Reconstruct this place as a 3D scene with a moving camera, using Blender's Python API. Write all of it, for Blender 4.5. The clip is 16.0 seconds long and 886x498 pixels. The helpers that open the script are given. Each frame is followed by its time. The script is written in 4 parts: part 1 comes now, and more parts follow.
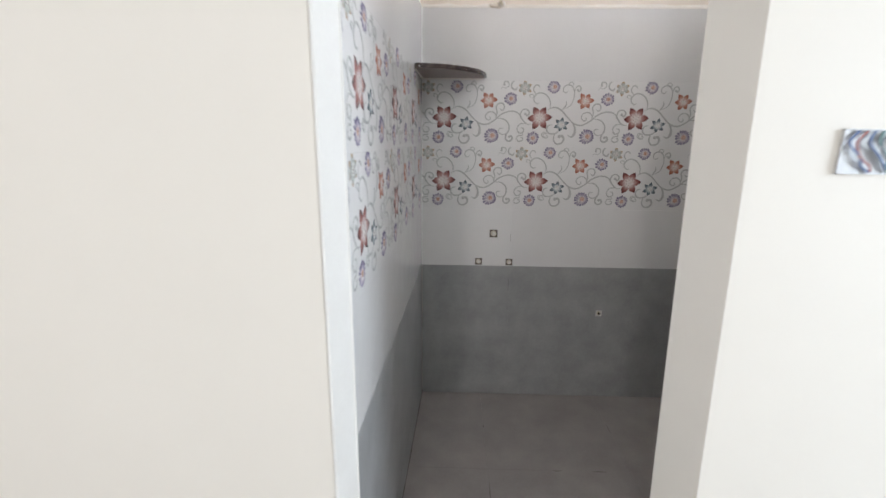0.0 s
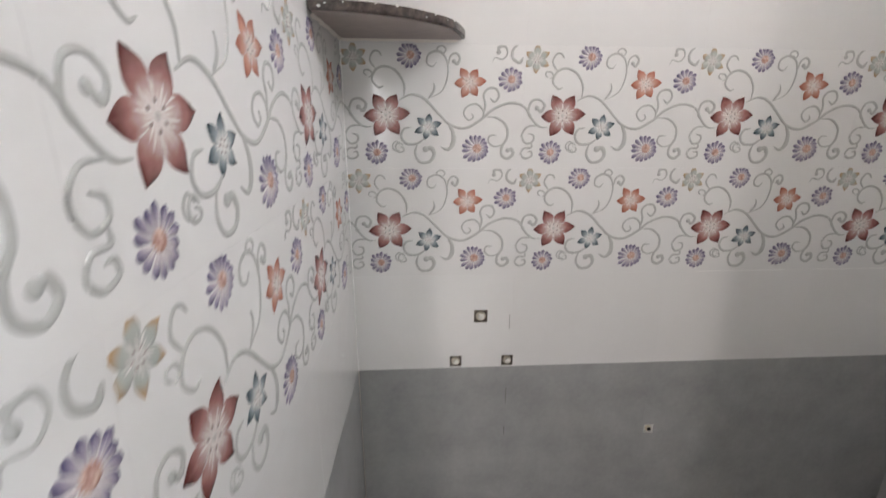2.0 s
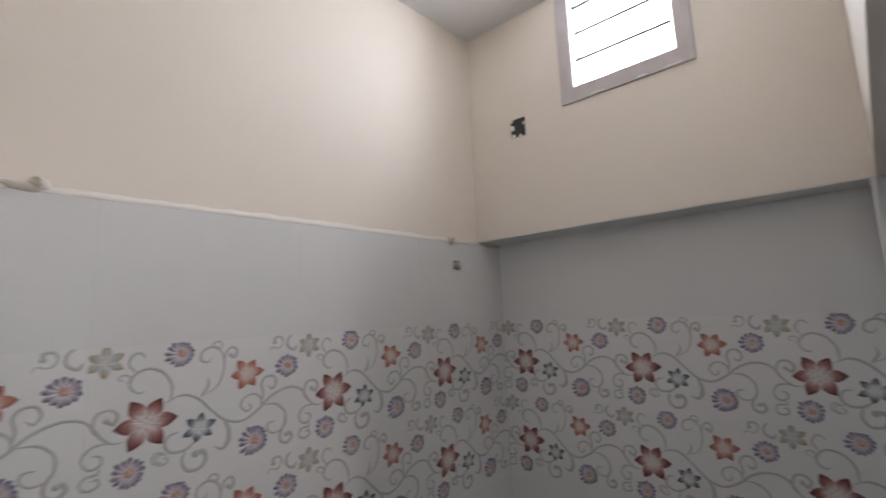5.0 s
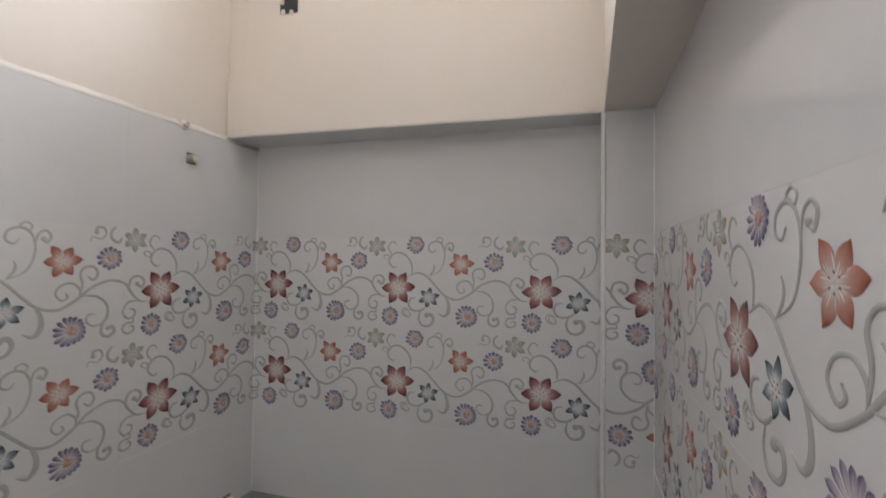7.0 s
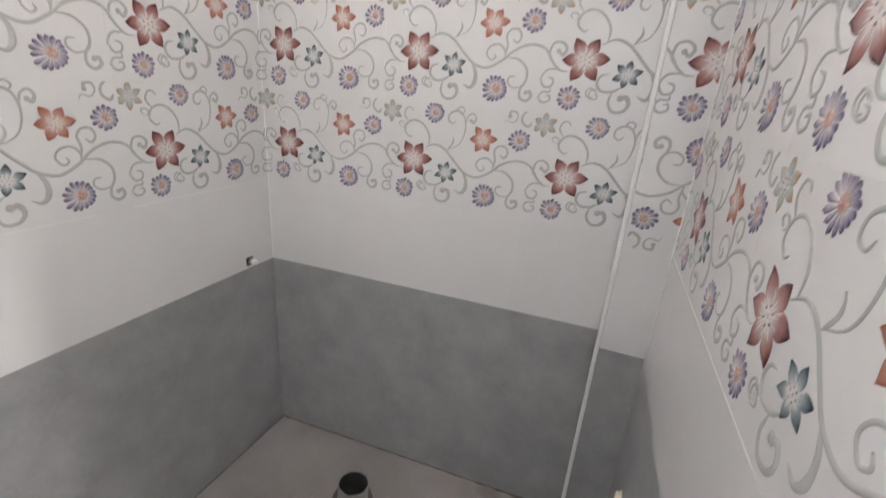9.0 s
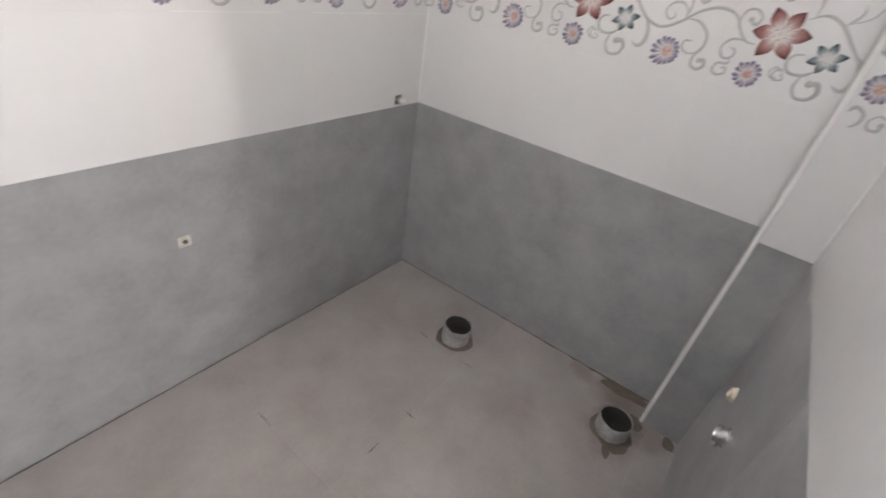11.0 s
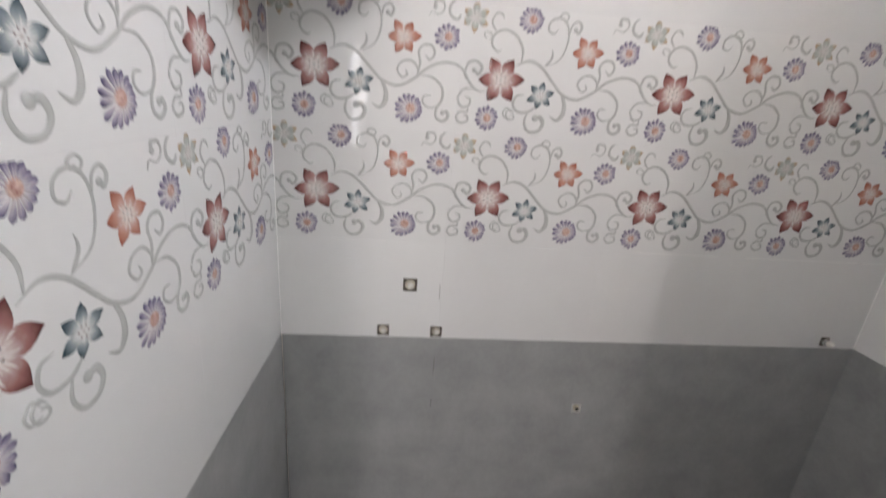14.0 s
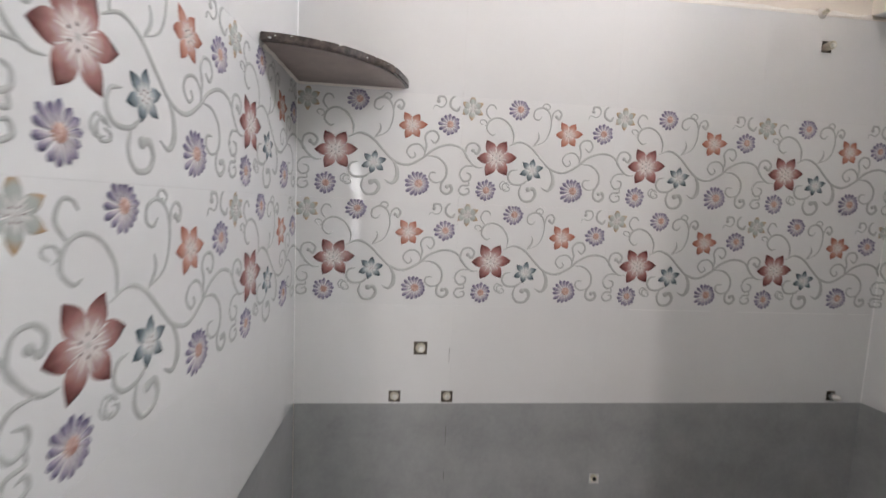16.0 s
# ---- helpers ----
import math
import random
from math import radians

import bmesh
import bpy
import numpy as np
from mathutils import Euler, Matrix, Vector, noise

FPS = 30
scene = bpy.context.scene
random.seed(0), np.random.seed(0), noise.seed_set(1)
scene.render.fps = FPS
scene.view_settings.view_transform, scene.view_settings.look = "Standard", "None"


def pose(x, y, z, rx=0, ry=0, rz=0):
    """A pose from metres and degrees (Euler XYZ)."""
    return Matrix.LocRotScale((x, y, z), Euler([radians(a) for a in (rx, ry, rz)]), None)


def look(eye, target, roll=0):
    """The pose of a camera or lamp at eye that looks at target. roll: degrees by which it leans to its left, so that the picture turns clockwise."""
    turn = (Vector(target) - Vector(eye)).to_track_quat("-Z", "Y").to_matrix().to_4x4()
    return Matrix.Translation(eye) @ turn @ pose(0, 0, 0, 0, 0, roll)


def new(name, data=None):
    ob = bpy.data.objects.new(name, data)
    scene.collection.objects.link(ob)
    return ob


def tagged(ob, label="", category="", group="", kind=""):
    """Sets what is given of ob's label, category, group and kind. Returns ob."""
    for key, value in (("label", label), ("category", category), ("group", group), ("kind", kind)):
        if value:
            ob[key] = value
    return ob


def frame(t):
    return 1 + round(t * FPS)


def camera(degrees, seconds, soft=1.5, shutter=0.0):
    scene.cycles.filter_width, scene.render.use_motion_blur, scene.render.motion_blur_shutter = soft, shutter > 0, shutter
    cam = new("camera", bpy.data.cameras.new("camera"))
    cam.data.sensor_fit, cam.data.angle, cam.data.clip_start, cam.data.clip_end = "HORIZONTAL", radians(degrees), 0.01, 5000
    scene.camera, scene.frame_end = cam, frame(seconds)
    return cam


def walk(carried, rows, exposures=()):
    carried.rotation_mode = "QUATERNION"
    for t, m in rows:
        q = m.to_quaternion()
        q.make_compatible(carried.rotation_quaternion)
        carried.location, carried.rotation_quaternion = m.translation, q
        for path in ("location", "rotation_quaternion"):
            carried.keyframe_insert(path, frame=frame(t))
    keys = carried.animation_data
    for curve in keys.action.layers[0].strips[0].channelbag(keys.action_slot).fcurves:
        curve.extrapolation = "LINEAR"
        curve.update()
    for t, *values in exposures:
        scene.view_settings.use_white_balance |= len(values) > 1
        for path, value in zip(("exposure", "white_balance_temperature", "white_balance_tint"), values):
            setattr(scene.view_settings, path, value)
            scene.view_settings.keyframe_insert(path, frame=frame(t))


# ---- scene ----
cam = camera(90.2, 16.0, soft=1.45, shutter=0.5)
PATH = [
    (0, (0.159, -2.204, 1.362), (0.113, -0.262, 0.884), 0.67),
    (0.5, (0.172, -1.910, 1.341), (0.177, 0.024, 0.832), -0.16),
    (1, (0.168, -1.638, 1.343), (0.199, 0.286, 0.795), -0.45),
    (1.5, (0.159, -1.384, 1.384), (0.229, 0.530, 0.807), -0.29),
    (2, (0.175, -1.174, 1.474), (0.298, 0.734, 0.888), 0.32),
    (2.5, (0.169, -1.133, 1.564), (0.371, 0.798, 1.084), 1.28),
    (3, (0.170, -1.163, 1.647), (0.384, 0.815, 1.445), 1.82),
    (3.5, (0.150, -1.171, 1.693), (0.480, 0.801, 1.743), 2.03),
    (4, (0.200, -1.165, 1.681), (0.921, 0.691, 1.874), 0.20),
    (4.5, (0.262, -1.165, 1.683), (1.357, 0.488, 1.944), -1.11),
    (5, (0.311, -1.150, 1.680), (1.726, 0.234, 1.964), -2.32),
    (5.2, (0.338, -1.159, 1.673), (1.828, 0.144, 1.957), -2.50),
    (7.3, (0.551, -1.124, 1.531), (2.471, -0.562, 1.527), 0.89),
    (7.5, (0.555, -1.117, 1.507), (2.475, -0.563, 1.443), 1.00),
    (8, (0.594, -1.130, 1.450), (2.478, -0.525, 1.162), 2.16),
    (8.5, (0.610, -1.126, 1.413), (2.435, -0.489, 0.901), 3.47),
    (9, (0.620, -1.118, 1.379), (2.386, -0.476, 0.694), 4.47),
    (9.2, (0.616, -1.107, 1.363), (2.356, -0.470, 0.610), 4.65),
    (11.3, (0.518, -1.072, 1.211), (1.785, -0.050, 0.049), 9.55),
    (11.5, (0.509, -1.065, 1.218), (1.673, 0.033, 0.019), 9.14),
    (12, (0.439, -1.062, 1.216), (1.383, 0.192, -0.023), 9.55),
    (12.5, (0.364, -1.063, 1.221), (1.050, 0.312, -0.059), 11.99),
    (13, (0.335, -1.130, 1.279), (0.690, 0.417, 0.061), 9.62),
    (13.5, (0.347, -1.156, 1.366), (0.552, 0.586, 0.405), 6.64),
    (14, (0.326, -1.164, 1.418), (0.525, 0.718, 0.772), 4.64),
    (14.5, (0.316, -1.177, 1.458), (0.503, 0.783, 1.106), 2.95),
    (15, (0.317, -1.182, 1.469), (0.522, 0.796, 1.258), 2.76),
    (15.5, (0.312, -1.169, 1.387), (0.517, 0.814, 1.235), 2.74),
    (16, (0.285, -1.272, 1.327), (0.490, 0.708, 1.133), 2.57),
]
EXPOSURES = [
    (0.0, -0.24, 6450, 12), (0.5, -0.22, 6430, 11.5), (1.0, -0.07, 6450, 11.5), (1.5, 0.2, 6550, 11.5), (2.0, 0.26, 6620, 13),
    (2.5, 0.0, 6580, 13.6), (3.0, -0.36, 6520, 13.6), (3.5, -0.57, 6440, 13.6), (4.5, -0.74, 6400, 13.6), (5.0, -0.74, 6400, 13.6),
    (7.5, 0.2, 6480, 13.2), (8.5, 0.82, 6500, 13.8), (9.0, 0.94, 6500, 14), (11.5, 1.17, 6500, 13.8), (12.5, 1.1, 6500, 13.8),
    (13.0, 0.82, 6500, 13.5), (13.5, 0.58, 6500, 13.4), (14.0, 0.35, 6500, 13.6), (14.5, 0.05, 6500, 13.4), (15.0, -0.12, 6500, 13.2),
    (15.5, -0.02, 6500, 13.2), (16.0, 0.2, 6500, 13.2),
]
walk(cam, [(t, look(eye, target, roll)) for t, eye, target, roll in PATH], EXPOSURES)

# ---------------------------------------------------------------- plan (metres)
# the side walls are not square to the back wall: each face is x = offset + slope * y
WEST, WEST_SLOPE = -0.0017, 0.0293      # tiled face opposite the window
EAST, EAST_SLOPE = 1.8416, -0.0354      # tiled face of the window wall
UPPER_E, UPPER_SLOPE = 1.7015, -0.060   # painted upper face over the window wall
SOUTH, SOUTH_SLOPE = -1.3318, 0.0197    # tiled face of the door wall: y = offset + slope * x
HALL, HALL_L = -1.420, -1.439   # hall faces east and west of the doorway
JAMB, JAMB_OUT, JAMB_LEAN = 0.653, 0.691, -0.024   # east jamb of the doorway at the floor, bathroom side and hall side
HEAD = 1.950          # top of the tiling
SOFFIT = 1.962        # underside of the thicker upper walls
UPPER_S = -1.175      # painted upper face over the door wall
PILLAR = 1.778        # west face of the small corner pillar
CEIL = 2.855


def west(y):
    return WEST + WEST_SLOPE * y


def east(y):
    return EAST + EAST_SLOPE * y


def upper(y):
    return UPPER_E + UPPER_SLOPE * y


def south(x):
    return SOUTH + SOUTH_SLOPE * x


TILE_W, TILE_H, TILE_T, GAP = 0.455, 0.301, 0.008, 0.0001
ROWS = [(-0.004, 0.1339), (0.134, 0.4339), (0.434, 0.7349), (0.735, 1.0349), (1.035, 1.3359), (1.336, 1.6369), (1.637, 1.946)]
HALL_W, HALL_E, HALL_S = -2.3, 2.9, -5.0

# ---------------------------------------------------------------- light
world = bpy.data.worlds.new("sky")
scene.world = world
world.use_nodes = True
wn = world.node_tree.nodes
sky = wn.new("ShaderNodeTexSky")
sky.sky_type = "NISHITA"
sky.sun_disc = False
sky.sun_elevation = radians(50)
sky.sun_rotation = radians(200)
wn["Background"].inputs["Strength"].default_value = 0.12
world.node_tree.links.new(sky.outputs[0], wn["Background"].inputs["Color"])


def daylight(name, size_x, size_y, power, colour, m):
    """Sky light that stands in an opening."""
    lamp = bpy.data.lights.new(name, "AREA")
    lamp.shape, lamp.size, lamp.size_y, lamp.energy, lamp.color = "RECTANGLE", size_x, size_y, power, colour
    ob = new(name, lamp)
    ob.matrix_world = m
    return ob


daylight("daylight_ventilator", 0.42, 0.42, 34.0, (0.89, 0.94, 1.0), look((1.908, -0.632, 2.63), (0.0, -0.746, 2.63)))
daylight("daylight_hall_south", 0.24, 1.00, 30.5, (1.0, 0.945, 0.90), look((-0.74, HALL_S, 1.65), (-0.74, 0.0, 1.65)))
daylight("daylight_hall_slit", 0.14, 1.15, 3.8, (0.95, 0.96, 1.0), look((-0.30, HALL_S, 1.33), (-0.30, 0.0, 1.33)))
daylight("daylight_hall_east", 1.2, 1.25, 72.0, (0.79, 0.905, 1.0), look((HALL_E, -2.45, 1.55), (0.0, -2.45, 1.55)))


# ---------------------------------------------------------------- materials
def mat(name, rough=0.5, metal=0.0):
    m = bpy.data.materials.new(name)
    m.use_nodes = True
    b = m.node_tree.nodes["Principled BSDF"]
    b.inputs["Roughness"].default_value = rough
    b.inputs["Metallic"].default_value = metal
    return m, m.node_tree.nodes, m.node_tree.links, b


def surface(name, dark, light, rough=0.5, metal=0.0, scale=4.0, fine=120.0, bump=0.1, rough_var=0.05, per_piece=0.0, depth=0.002, contrast=(0.12, 0.88), wave=0.0):
    """A surface whose colour wanders between two tones, with a fine grain in colour, gloss and relief."""
    m, n, l, b = mat(name, rough, metal)
    tc = n.new("ShaderNodeTexCoord")
    geo = n.new("ShaderNodeNewGeometry")
    big = n.new("ShaderNodeTexNoise")
    big.inputs["Scale"].default_value, big.inputs["Detail"].default_value, big.inputs["Roughness"].default_value = scale, 6.0, 0.6
    grain = n.new("ShaderNodeTexNoise")
    grain.inputs["Scale"].default_value, grain.inputs["Detail"].default_value = fine, 3.0
    for t in (big, grain):
        l.new(geo.outputs["Position"], t.inputs["Vector"])
    mix = n.new("ShaderNodeMath")
    mix.operation = "MULTIPLY_ADD"
    mix.inputs[1].default_value = 0.25
    l.new(grain.outputs["Fac"], mix.inputs[0])
    sub = n.new("ShaderNodeMath")
    sub.operation = "SUBTRACT"
    sub.inputs[1].default_value = 0.125
    l.new(big.outputs["Fac"], sub.inputs[0])
    l.new(sub.outputs[0], mix.inputs[2])
    ramp = n.new("ShaderNodeValToRGB")
    ramp.color_ramp.elements[0].position, ramp.color_ramp.elements[1].position = contrast
    ramp.color_ramp.elements[0].color, ramp.color_ramp.elements[1].color = (*dark, 1), (*light, 1)
    l.new(mix.outputs[0], ramp.inputs[0])
    colour = ramp.outputs[0]
    if per_piece:
        info = n.new("ShaderNodeObjectInfo")
        span = n.new("ShaderNodeMapRange")
        span.inputs[3].default_value, span.inputs[4].default_value = 1 - per_piece, 1 + per_piece
        l.new(info.outputs["Random"], span.inputs[0])
        tone = n.new("ShaderNodeVectorMath")
        tone.operation = "SCALE"
        l.new(colour, tone.inputs[0])
        l.new(span.outputs[0], tone.inputs["Scale"])
        colour = tone.outputs[0]
    l.new(colour, b.inputs["Base Color"])
    rr = n.new("ShaderNodeMapRange")
    rr.inputs[3].default_value, rr.inputs[4].default_value = rough - rough_var, rough + rough_var
    l.new(big.outputs["Fac"], rr.inputs[0])
    l.new(rr.outputs[0], b.inputs["Roughness"])
    if bump:
        bp = n.new("ShaderNodeBump")
        bp.inputs["Strength"].default_value, bp.inputs["Distance"].default_value = bump, depth
        l.new(grain.outputs["Fac"], bp.inputs["Height"])
        l.new(bp.outputs[0], b.inputs["Normal"])
        if wave:
            swell = n.new("ShaderNodeTexNoise")
            swell.inputs["Scale"].default_value, swell.inputs["Detail"].default_value = 11.0, 1.0
            l.new(geo.outputs["Position"], swell.inputs["Vector"])
            wv = n.new("ShaderNodeBump")
            wv.inputs["Strength"].default_value, wv.inputs["Distance"].default_value = 1.0, wave
            l.new(swell.outputs["Fac"], wv.inputs["Height"])
            l.new(wv.outputs[0], bp.inputs["Normal"])
    return m


def petal_paint(name, core, middle, tip, rough=0.16):
    """Printed petals: pale at the heart and deep at the tip, with pale glossy ribs."""
    m, n, l, b = mat(name, rough)
    at = n.new("ShaderNodeAttribute")
    at.attribute_name = "reach"
    ramp = n.new("ShaderNodeValToRGB")
    e = ramp.color_ramp.elements
    e[0].position, e[0].color = 0.22, (*core, 1)
    e[1].position, e[1].color = 0.95, (*tip, 1)
    mid = e.new(0.60)
    mid.color = (*middle, 1)
    geo = n.new("ShaderNodeNewGeometry")
    nz = n.new("ShaderNodeTexNoise")
    nz.inputs["Scale"].default_value, nz.inputs["Detail"].default_value = 90.0, 3.0
    l.new(geo.outputs["Position"], nz.inputs["Vector"])
    add = n.new("ShaderNodeMath")
    add.operation = "MULTIPLY_ADD"
    add.inputs[1].default_value = 0.35
    l.new(nz.outputs["Fac"], add.inputs[0])
    sub = n.new("ShaderNodeMath")
    sub.operation = "SUBTRACT"
    sub.inputs[1].default_value = 0.175
    l.new(at.outputs["Fac"], sub.inputs[0])
    l.new(sub.outputs[0], add.inputs[2])
    l.new(add.outputs[0], ramp.inputs[0])
    ribs = n.new("ShaderNodeAttribute")
    ribs.attribute_name = "rib"
    pale = n.new("ShaderNodeMixRGB")
    pale.inputs[2].default_value = (0.80, 0.77, 0.75, 1)
    crisp = n.new("ShaderNodeMapRange")
    crisp.interpolation_type = "SMOOTHSTEP"
    crisp.inputs[1].default_value, crisp.inputs[2].default_value = 0.28, 0.62
    l.new(ribs.outputs["Fac"], crisp.inputs[0])
    l.new(crisp.outputs[0], pale.inputs[0])
    l.new(ramp.outputs[0], pale.inputs[1])
    l.new(pale.outputs[0], b.inputs["Base Color"])
    return m


M_WHITE = surface("white_glazed_tile", (0.74, 0.733, 0.73), (0.79, 0.785, 0.782), 0.055, scale=3.0, fine=60.0, bump=0.012, rough_var=0.02, per_piece=0.012, wave=0.0007)
M_TOP = surface("pale_glazed_tile", (0.72, 0.715, 0.714), (0.768, 0.763, 0.762), 0.07, scale=3.0, fine=60.0, bump=0.02, rough_var=0.03, per_piece=0.012)
M_GREY = surface("grey_cement_look_tile", (0.262, 0.265, 0.268), (0.432, 0.435, 0.436), 0.345, scale=7.0, fine=70.0, bump=0.06, rough_var=0.04, per_piece=0.02, contrast=(0.18, 0.82))
M_FLOOR = surface("beige_grey_floor_tile", (0.264, 0.242, 0.232), (0.418, 0.386, 0.372), 0.36, scale=5.0, fine=90.0, bump=0.08, rough_var=0.08, per_piece=0.03)


def stain(m, tone, spots):
    """Dried cement water: soft-edged brown blots of a ragged shape laid over a surface's colour."""
    n, l = m.node_tree.nodes, m.node_tree.links
    b = next(q for q in n if q.type == "BSDF_PRINCIPLED")
    base = b.inputs["Base Color"].links[0].from_socket
    geo = n.new("ShaderNodeNewGeometry")
    rag = n.new("ShaderNodeTexNoise")
    rag.inputs["Scale"].default_value, rag.inputs["Detail"].default_value = 16.0, 5.0
    l.new(geo.outputs["Position"], rag.inputs["Vector"])
    for x, y, r, amount in spots:
        far = n.new("ShaderNodeVectorMath")
        far.operation = "DISTANCE"
        far.inputs[1].default_value = (x, y, 0)
        l.new(geo.outputs["Position"], far.inputs[0])
        edge = n.new("ShaderNodeMath")
        edge.operation = "MULTIPLY_ADD"
        edge.inputs[1].default_value = 0.9 * r
        l.new(rag.outputs["Fac"], edge.inputs[0])
        l.new(far.outputs["Value"], edge.inputs[2])
        fade = n.new("ShaderNodeMapRange")
        fade.interpolation_type = "SMOOTHSTEP"
        for i, v in ((1, r * 0.75), (2, r * 1.5), (3, amount), (4, 0.0)):
            fade.inputs[i].default_value = v
        l.new(edge.outputs[0], fade.inputs[0])
        mix = n.new("ShaderNodeMixRGB")
        mix.inputs[2].default_value = (*tone, 1)
        l.new(fade.outputs[0], mix.inputs[0])
        l.new(base, mix.inputs[1])
        base = mix.outputs[0]
    l.new(base, b.inputs["Base Color"])


stain(M_FLOOR, (0.135, 0.105, 0.086), ((1.655, -1.115, 0.13, 0.40), (1.83, -1.08, 0.12, 0.60), (1.84, -0.93, 0.06, 0.45), (1.73, -1.22, 0.09, 0.45), (1.615, -0.495, 0.085, 0.35), (1.50, -0.80, 0.14, 0.15)))
M_CREAM = surface("cream_wall_paint", (0.832, 0.751, 0.662), (0.874, 0.798, 0.718), 0.62, scale=2.0, fine=160.0, bump=0.10, depth=0.001)
M_HALLPAINT = surface("off_white_hall_paint", (0.84, 0.808, 0.757), (0.88, 0.848, 0.80), 0.62, scale=2.0, fine=160.0, bump=0.10, depth=0.001)
M_CEIL = surface("white_ceiling_paint", (0.74, 0.73, 0.71), (0.80, 0.79, 0.77), 0.7, scale=2.0, fine=160.0, bump=0.10, depth=0.001)
M_PLASTER = surface("white_cement_plaster", (0.72, 0.70, 0.67), (0.84, 0.83, 0.81), 0.5, scale=4.0, fine=140.0, bump=0.12)
M_BEAD = surface("cream_painted_cement", (0.78, 0.735, 0.68), (0.85, 0.81, 0.76), 0.6, scale=9.0, fine=140.0, bump=0.4)
M_GROUT = surface("white_grout", (0.55, 0.54, 0.52), (0.70, 0.69, 0.67), 0.8, scale=20.0, fine=200.0, bump=0.2)
M_DARKGROUT = surface("dirty_floor_joint", (0.07, 0.062, 0.055), (0.16, 0.145, 0.13), 0.9, scale=14.0, fine=200.0, bump=0.4)
M_TRIM = surface("white_pvc_edge_trim", (0.84, 0.83, 0.82), (0.91, 0.90, 0.89), 0.3, scale=8.0, fine=100.0, bump=0.05)
M_GRANITE = surface("dark_polished_granite", (0.028, 0.022, 0.020), (0.12, 0.088, 0.080), 0.22, scale=70.0, fine=260.0, bump=0.10, contrast=(0.35, 0.68))
M_SAWN = surface("sawn_grey_granite", (0.27, 0.22, 0.202), (0.46, 0.385, 0.358), 0.45, scale=18.0, fine=220.0, bump=0.2)
M_FRAME = surface("mauve_grey_concrete_frame", (0.45, 0.40, 0.40), (0.62, 0.57, 0.575), 0.55, scale=12.0, fine=150.0, bump=0.5)
M_PVC = surface("grey_pvc_pipe", (0.085, 0.078, 0.074), (0.46, 0.45, 0.44), 0.4, scale=26.0, fine=180.0, bump=0.15)
# near-black colour stands in for the shade inside pipe ends
M_PIPEIN = surface("painted_pipe_shade", (0.012, 0.011, 0.011), (0.03, 0.028, 0.026), 0.8, scale=30.0, fine=200.0)
M_MORTAR = surface("brown_grey_mortar", (0.09, 0.072, 0.058), (0.20, 0.165, 0.135), 0.9, scale=28.0, fine=200.0, bump=0.8, depth=0.004)
M_MORTAR_PALE = surface("pale_brown_cement", (0.60, 0.53, 0.45), (0.76, 0.70, 0.62), 0.85, scale=30.0, fine=200.0, bump=0.6, depth=0.003)
M_BRASS = surface("worn_brass", (0.56, 0.50, 0.40), (0.74, 0.69, 0.60), 0.38, 0.6, scale=40.0, fine=200.0, bump=0.1)
M_CHROME = surface("dull_chrome", (0.55, 0.54, 0.52), (0.75, 0.74, 0.72), 0.25, 1.0, scale=40.0, fine=200.0, bump=0.05)
M_CPVC = surface("cream_cpvc", (0.66, 0.60, 0.46), (0.78, 0.73, 0.60), 0.45, scale=40.0, fine=200.0, bump=0.1)
M_PLUG = surface("white_plastic_plug", (0.70, 0.67, 0.62), (0.84, 0.82, 0.78), 0.4, scale=40.0, fine=200.0, bump=0.1)
M_HOLE = surface("raw_mortar_in_hole", (0.10, 0.085, 0.07), (0.24, 0.205, 0.17), 0.9, scale=60.0, fine=200.0, bump=0.6)
M_BLACKBOX = surface("black_pvc_box", (0.012, 0.012, 0.013), (0.03, 0.03, 0.032), 0.5, scale=20.0, fine=200.0, bump=0.1)
M_GALV = surface("galvanised_steel_box", (0.52, 0.53, 0.55), (0.68, 0.69, 0.71), 0.35, 0.7, scale=14.0, fine=160.0, bump=0.15)
M_ALU = surface("aluminium_clip", (0.20, 0.20, 0.20), (0.34, 0.34, 0.34), 0.5, 0.6, scale=30.0, fine=160.0, bump=0.1)
M_DARKALU = surface("dark_louvre_edge", (0.035, 0.035, 0.035), (0.09, 0.09, 0.09), 0.6, scale=30.0, fine=160.0, bump=0.1)
M_HALLFLOOR = surface("pale_hall_floor_tile", (0.52, 0.50, 0.46), (0.62, 0.60, 0.56), 0.03, scale=3.0, fine=60.0, bump=0.0, rough_var=0.01)
M_SCROLL = surface("sage_grey_relief_glaze", (0.42, 0.425, 0.415), (0.55, 0.555, 0.545), 0.2, scale=35.0, fine=160.0, bump=0.04)
M_MAROON = petal_paint("maroon_petal_glaze", (0.64, 0.53, 0.51), (0.36, 0.165, 0.15), (0.115, 0.026, 0.024))
M_TEAL = petal_paint("teal_petal_glaze", (0.63, 0.65, 0.65), (0.22, 0.26, 0.285), (0.028, 0.055, 0.070))
M_ORANGE = petal_paint("orange_petal_glaze", (0.65, 0.49, 0.44), (0.50, 0.245, 0.185), (0.34, 0.105, 0.065))
M_PALE = petal_paint("pale_green_petal_glaze", (0.48, 0.49, 0.47), (0.43, 0.455, 0.43), (0.46, 0.30, 0.16))
M_VIOLET = petal_paint("violet_blue_petal_glaze", (0.60, 0.54, 0.56), (0.35, 0.31, 0.40), (0.105, 0.090, 0.175))
M_PALEHEART = surface("pale_grey_heart_glaze", (0.40, 0.36, 0.34), (0.74, 0.71, 0.69), 0.2, scale=160.0, fine=420.0, bump=0.5)
